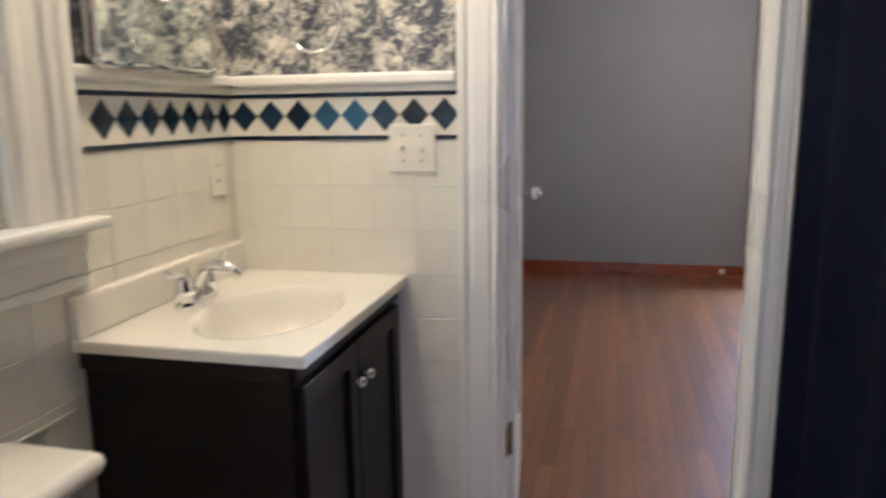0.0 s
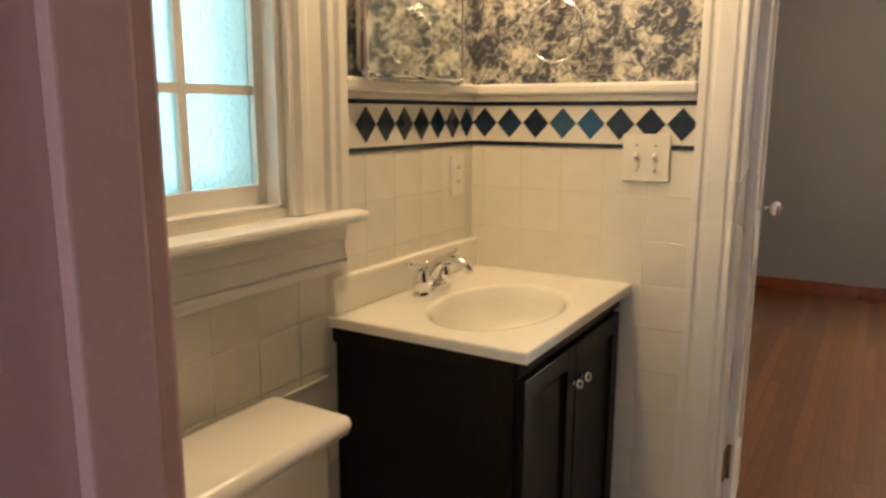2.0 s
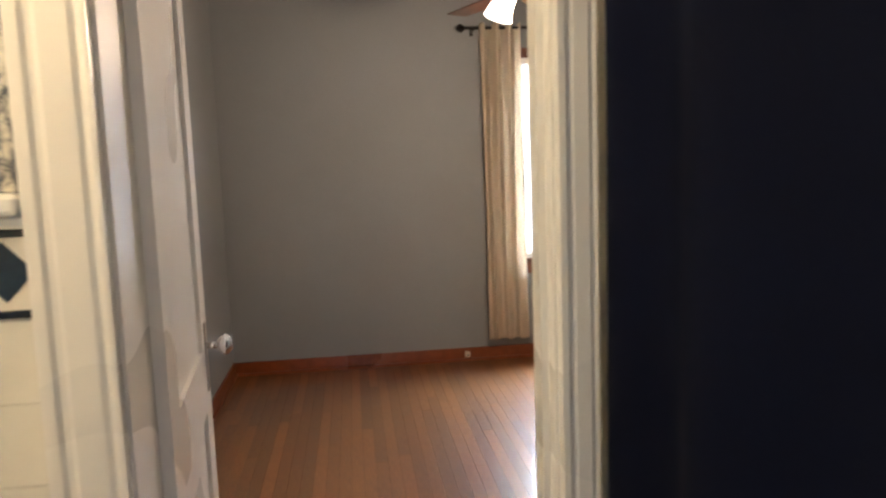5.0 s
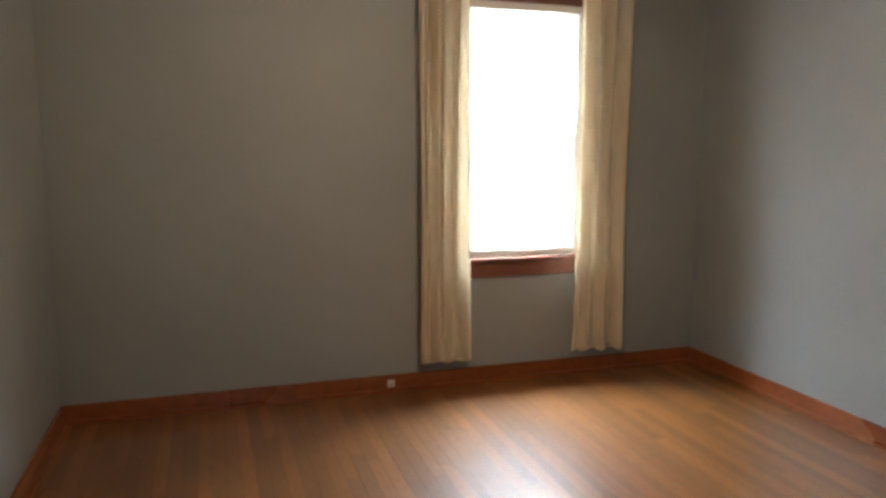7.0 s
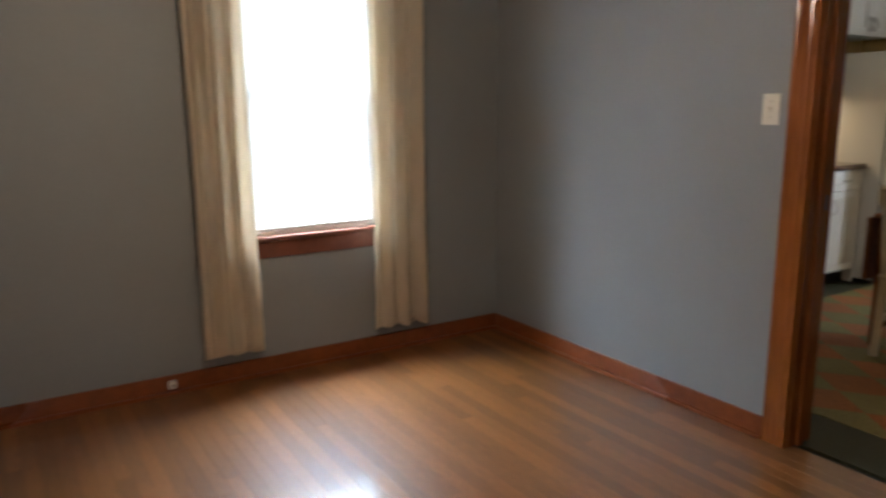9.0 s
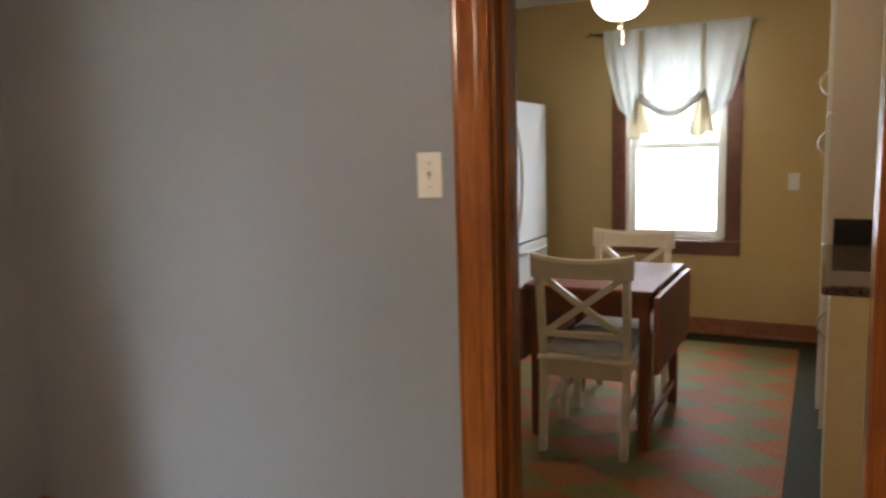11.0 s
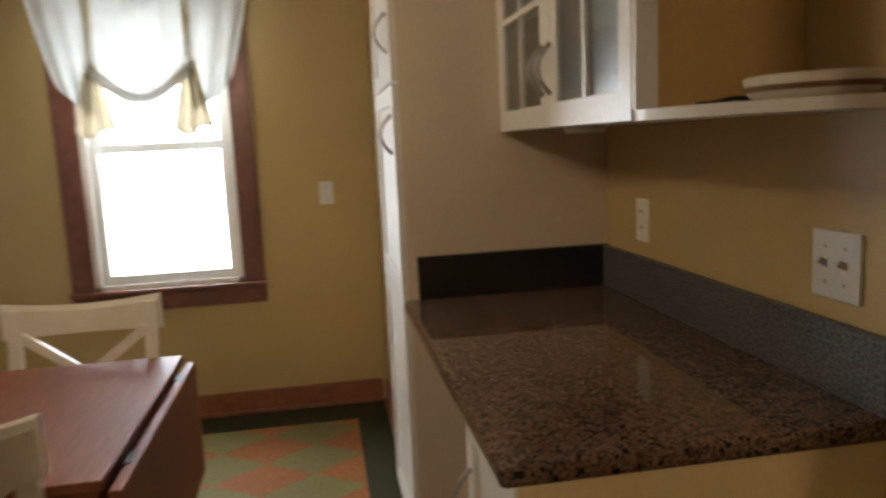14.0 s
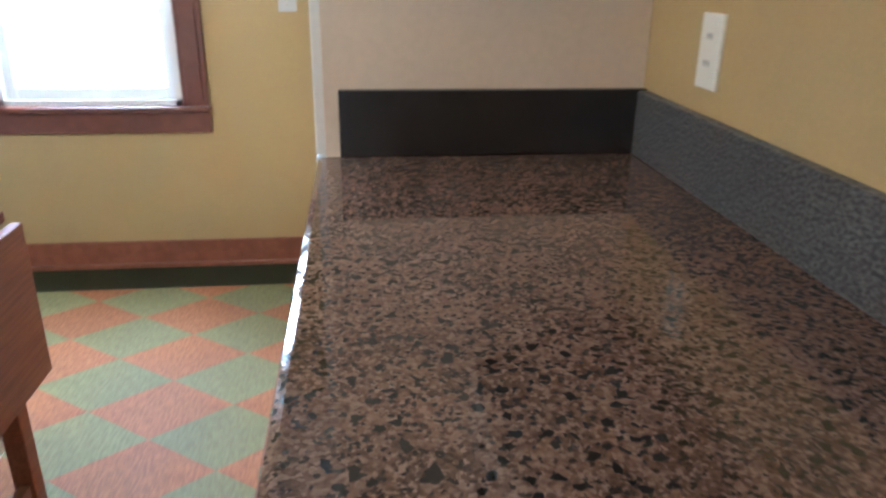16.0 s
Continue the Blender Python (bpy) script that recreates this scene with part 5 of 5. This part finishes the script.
# kitchen curtain: tied-up balloon shade
kr = thing("curtain_rod", (7.58, 2.30, 2.22), "pewter curtain rod with scrolled finials", "curtain rod")
part("bar", tube(bmesh.new(), [(7.58, 1.745, 2.22), (7.58, 2.86, 2.22)], 0.008, 10), M_NICKEL, kr, smooth=True)
for yy, s in ((1.745, -1), (2.86, 1)):
    part("finial", tube(bmesh.new(), [(7.58, yy + s * (0.01 + 0.010 * a), 2.22 + 0.022 * math.sin(a * 1.6) * (1 - a / 6)) for a in [i * 0.4 for i in range(14)]], 0.006, 8, 0.002), M_NICKEL, kr, smooth=True)
    part("bracket", bx(7.58, 7.668, yy - s * 0.05 - 0.006, yy - s * 0.05 + 0.006, 2.206, 2.214), M_NICKEL, kr)
ks = thing("tie_up_curtain", (7.58, 2.28, 1.55), "white sheer tie-up curtain with swag and ribbon ties", "curtain")
YL, YR, TL, TR = 2.775, 1.765, 2.54, 2.02


def hem(y):
    """Height of the lower edge along the window."""
    if TR <= y <= TL:
        t = (y - TR) / (TL - TR)
        return 1.745 - 0.135 * math.sin(math.pi * t)
    t = (y - TL) / (YL - TL) if y > TL else (TR - y) / (TR - YR)
    return 1.545 + 0.06 * t + 0.10 * t ** 3


def tie_cloth(u, v):
    y0 = YR + (YL - YR) * u
    z = hem(y0) + (2.238 - hem(y0)) * v
    k = (1 - v) ** 1.5
    near = min(abs(y0 - TL), abs(y0 - TR))
    y = y0
    for tt in (TL, TR):
        d = y0 - tt
        y -= 0.4 * d * math.exp(-(d / 0.16) ** 2) * k
    c = 2.28
    y = c + (y - c) * (1 - 0.20 * k)
    fold = 0.016 * math.sin(u * 60 + 1.5 * math.sin(u * 13)) * (0.35 + 0.65 * k) + 0.05 * k * math.exp(-((y0 - c) / 0.2) ** 2)
    return (7.572 - 0.02 - fold - 0.03 * k, y, z)


sheet(tie_cloth, 110, 30, 0.0015, "cloth", M_SHEER, ks)
part("header", tube(bmesh.new(), [(7.58, YR, 2.22), (7.58, YL, 2.22)], 0.016, 10), M_SHEER, ks, smooth=True)
# gathered roll along the swag
c_ = 2.28
part("swag_roll", tube(bmesh.new(), [(7.49 - 0.02 * math.sin(math.pi * t), c_ + (TR + (TL - TR) * t - c_) * 0.82, 1.745 - 0.135 * math.sin(math.pi * t)) for t in [i / 16 for i in range(17)]], 0.022, 10), M_SHEER, ks, smooth=True)
for tt in (TL, TR):
    yy = c_ + (tt - c_) * 0.83
    sheet(lambda u, v: (7.50 - 0.018 * math.sin(u * 18), yy + (u - 0.5) * (0.19 - 0.13 * v), 1.46 + 0.30 * v + 0.02 * math.sin(u * 7)), 24, 10, 0.002, "tail", M_RIBBON, ks, "gathered cream tail below tie")
    part("ribbon", bx(7.536, 7.538, yy - 0.018, yy + 0.018, 1.74, 2.22), M_RIBBON, ks, "pale yellow-cream ribbon")
    part("ribbon_end", bx(7.53, 7.5315, yy - 0.012, yy + 0.012, 1.18, 1.47), M_SHEER, ks)

# ---- pieces: wall tiles, band, floor diamonds, floor strips ----
tile_n, tile_w = bpy.data.meshes.new("tile"), bpy.data.meshes.new("tile")
TP, TR_ = 0.1195, 0.1178
for me, bm_ in ((tile_n, bx(0.0006, TP - 0.0006, -0.006, 0.0, 0.0006, TR_ - 0.0006, 0)), (tile_w, bx(0.0, 0.006, -TP + 0.0006, -0.0006, 0.0006, TR_ - 0.0006, 0))):
    es_ = [e for e in bm_.edges]
    bmesh.ops.bevel(bm_, geom=es_, offset=0.0010, segments=1, profile=0.5, affect="EDGES")
    bmesh.ops.recalc_face_normals(bm_, faces=bm_.faces)
    bm_.to_mesh(me)
    bm_.free()
    me.materials.append(M_TILE)
tn = struct("tiles_north", bx(0.001, D0 - 0.112, -0.0055, 0, 0.0, 1.34), M_GROUT, "glazed cream square wall tiles", "wall tiles")
tw = struct("tiles_west", add(bx(0, 0.0055, -1.649, -0.0060, 0.0, WZ0 - 0.03), 0, 0.0055, -0.62, -0.0060, WZ0 - 0.03, 1.34), M_GROUT, "glazed cream square wall tiles", "wall tiles")
BAND0, BAND1 = 1.225, 1.337
narrow = bpy.data.meshes.new("tile")
bm_ = bx(0.0012, 0.043 - 0.0012, -0.006, 0, 0.0012, TR_ - 0.0012)
bm_.to_mesh(narrow)
bm_.free()
narrow.materials.append(M_TILE)
for r in range(10):
    z = BAND0 - 0.008 - (r + 1) * TR_
    o = new("tile", narrow)
    o.parent, o.location = tn, (0.0, -0.001, z)
    for c in range(5):
        o = new("tile", tile_n)
        o.parent, o.location = tn, (0.043 + c * TP, -0.001, z)
    for c in range(13):
        if z > 0.95 and WY0 - 0.17 < -0.05 - (c + 0.5) * TP < WY1 + 0.17:
            continue
        o = new("tile", tile_w)
        o.parent, o.location = tw, (0.001, -0.05 - c * TP, z)
# band: white ground, two blue strips, and diamonds
part("band_ground", bx(0.006, D0 - 0.112, -0.006, -0.001, BAND0 + 0.001, BAND1 - 0.001), M_TILE, tn)
part("band_ground", bx(0.001, 0.006, -0.62, -0.006, BAND0 + 0.001, BAND1 - 0.001), M_TILE, tw)
for z in (BAND0 - 0.006, BAND1 - 0.008):
    part("liner_strip", bx(0.008, D0 - 0.112, -0.0105, -0.001, z, z + 0.011, 0.002), M_BLUE, tn, "narrow dark blue liner tile")
    part("liner_strip", bx(0.001, 0.0105, -0.62, -0.008, z, z + 0.011, 0.002), M_BLUE, tw, "narrow dark blue liner tile")
dn, dt, dw = bpy.data.meshes.new("diamond_tile"), bpy.data.meshes.new("diamond_tile"), bpy.data.meshes.new("diamond_tile")
for me, mt, west in ((dn, M_BLUE, False), (dt, M_TEAL, False), (dw, M_BLUE, True)):
    bm_ = bmesh.new()
    fr_, bk = [], []
    for s, d, lst in ((1.0, 0.0, bk), (1.0, 0.002, fr_)):
        for a, h in ((0.0385 * s, 0), (0, 0.0415 * s), (-0.0385 * s, 0), (0, -0.0415 * s)):
            lst.append(bm_.verts.new((d, a, h) if west else (a, -d, h)))
    bm_.faces.new(fr_)
    for k in range(4):
        bm_.faces.new((bk[k], bk[(k + 1) % 4], fr_[(k + 1) % 4], fr_[k]))
    bmesh.ops.recalc_face_normals(bm_, faces=bm_.faces)
    bm_.to_mesh(me)
    bm_.free()
    me.materials.append(mt)
for k in range(8):
    x = 0.045 + 0.0795 * k
    if x < D0 - 0.13:
        o = new("diamond_tile", dt if k in (3, 4) else dn)
        o.parent, o.location = tn, (x, -0.006, (BAND0 + BAND1) / 2 + 0.001)
for k in range(7):
    o = new("diamond_tile", dw)
    o.parent, o.location = tw, (0.006, -0.045 - 0.0795 * k, (BAND0 + BAND1) / 2 + 0.001)

# painted diamonds of the kitchen floor, cut off at the border
FX0, FX1, FY0, FY1 = 4.18, 7.42, 1.40, 3.25
DL, DW, OX, OY = 0.31, 0.42, 6.845, 1.82


def clip_poly(poly):
    for ax_, lim, keep in ((0, FX0, 1), (0, FX1, -1), (1, FY0, 1), (1, FY1, -1)):
        out = []
        for i, p in enumerate(poly):
            q = poly[(i + 1) % len(poly)]
            pi, qi = (p[ax_] - lim) * keep >= 0, (q[ax_] - lim) * keep >= 0
            if pi:
                out.append(p)
            if pi != qi:
                t = (lim - p[ax_]) / (q[ax_] - p[ax_])
                out.append((p[0] + (q[0] - p[0]) * t, p[1] + (q[1] - p[1]) * t))
        poly = out
        if not poly:
            break
    return poly


for i in range(-20, 8):
    for j in range(-4, 10):
        cx, cy = OX + i * DL / 2, OY + j * DW / 2
        if (i + j) % 2:
            continue
        a, h = DW / 2, DL / 2
        pol = clip_poly([(cx + h, cy), (cx, cy + a), (cx - h, cy), (cx, cy - a)])
        if len(pol) < 3:
            continue
        # rows of one colour lie across the room
        mt = M_DORANGE if i % 2 == 0 else M_DGREEN
        bm_ = bmesh.new()
        lo, hi = [bm_.verts.new((x, y, 0.0)) for x, y in pol], [bm_.verts.new((x, y, 0.0022)) for x, y in pol]
        bm_.faces.new(hi)
        for k in range(len(pol)):
            bm_.faces.new((lo[k], lo[(k + 1) % len(pol)], hi[(k + 1) % len(pol)], hi[k]))
        part("floor_diamond", bm_, mt, kit_floor)

# oak strips
rng = random.Random(7)
PW = 0.0572
strips = {}
for r in range(63):
    x = GW + r * PW
    y = GS - 0.06
    while y < GN:
        ln = rng.choice((0.9, 1.2, 1.5, 1.8, 2.1))
        if y == GS - 0.06:
            ln *= rng.uniform(0.3, 1.0)
        ln = min(ln, GN - y)
        key = round(ln, 2)
        w = min(PW, GE - 0.001 + 0.07 - x)
        key = (key, round(w, 3))
        if key not in strips:
            me = bpy.data.meshes.new("floor_strip")
            bm_ = bx(0.0004, w - 0.0004, 0.0005, key[0] - 0.0005, -0.012, 0.0, 0.0)
            bmesh.ops.recalc_face_normals(bm_, faces=bm_.faces)
            bm_.to_mesh(me)
            bm_.free()
            me.materials.append(M_OAK)
            strips[key] = me
        o = new("floor_strip", strips[key])
        o.parent, o.location = bed_floor, (x, y, 0.0)
        y += ln
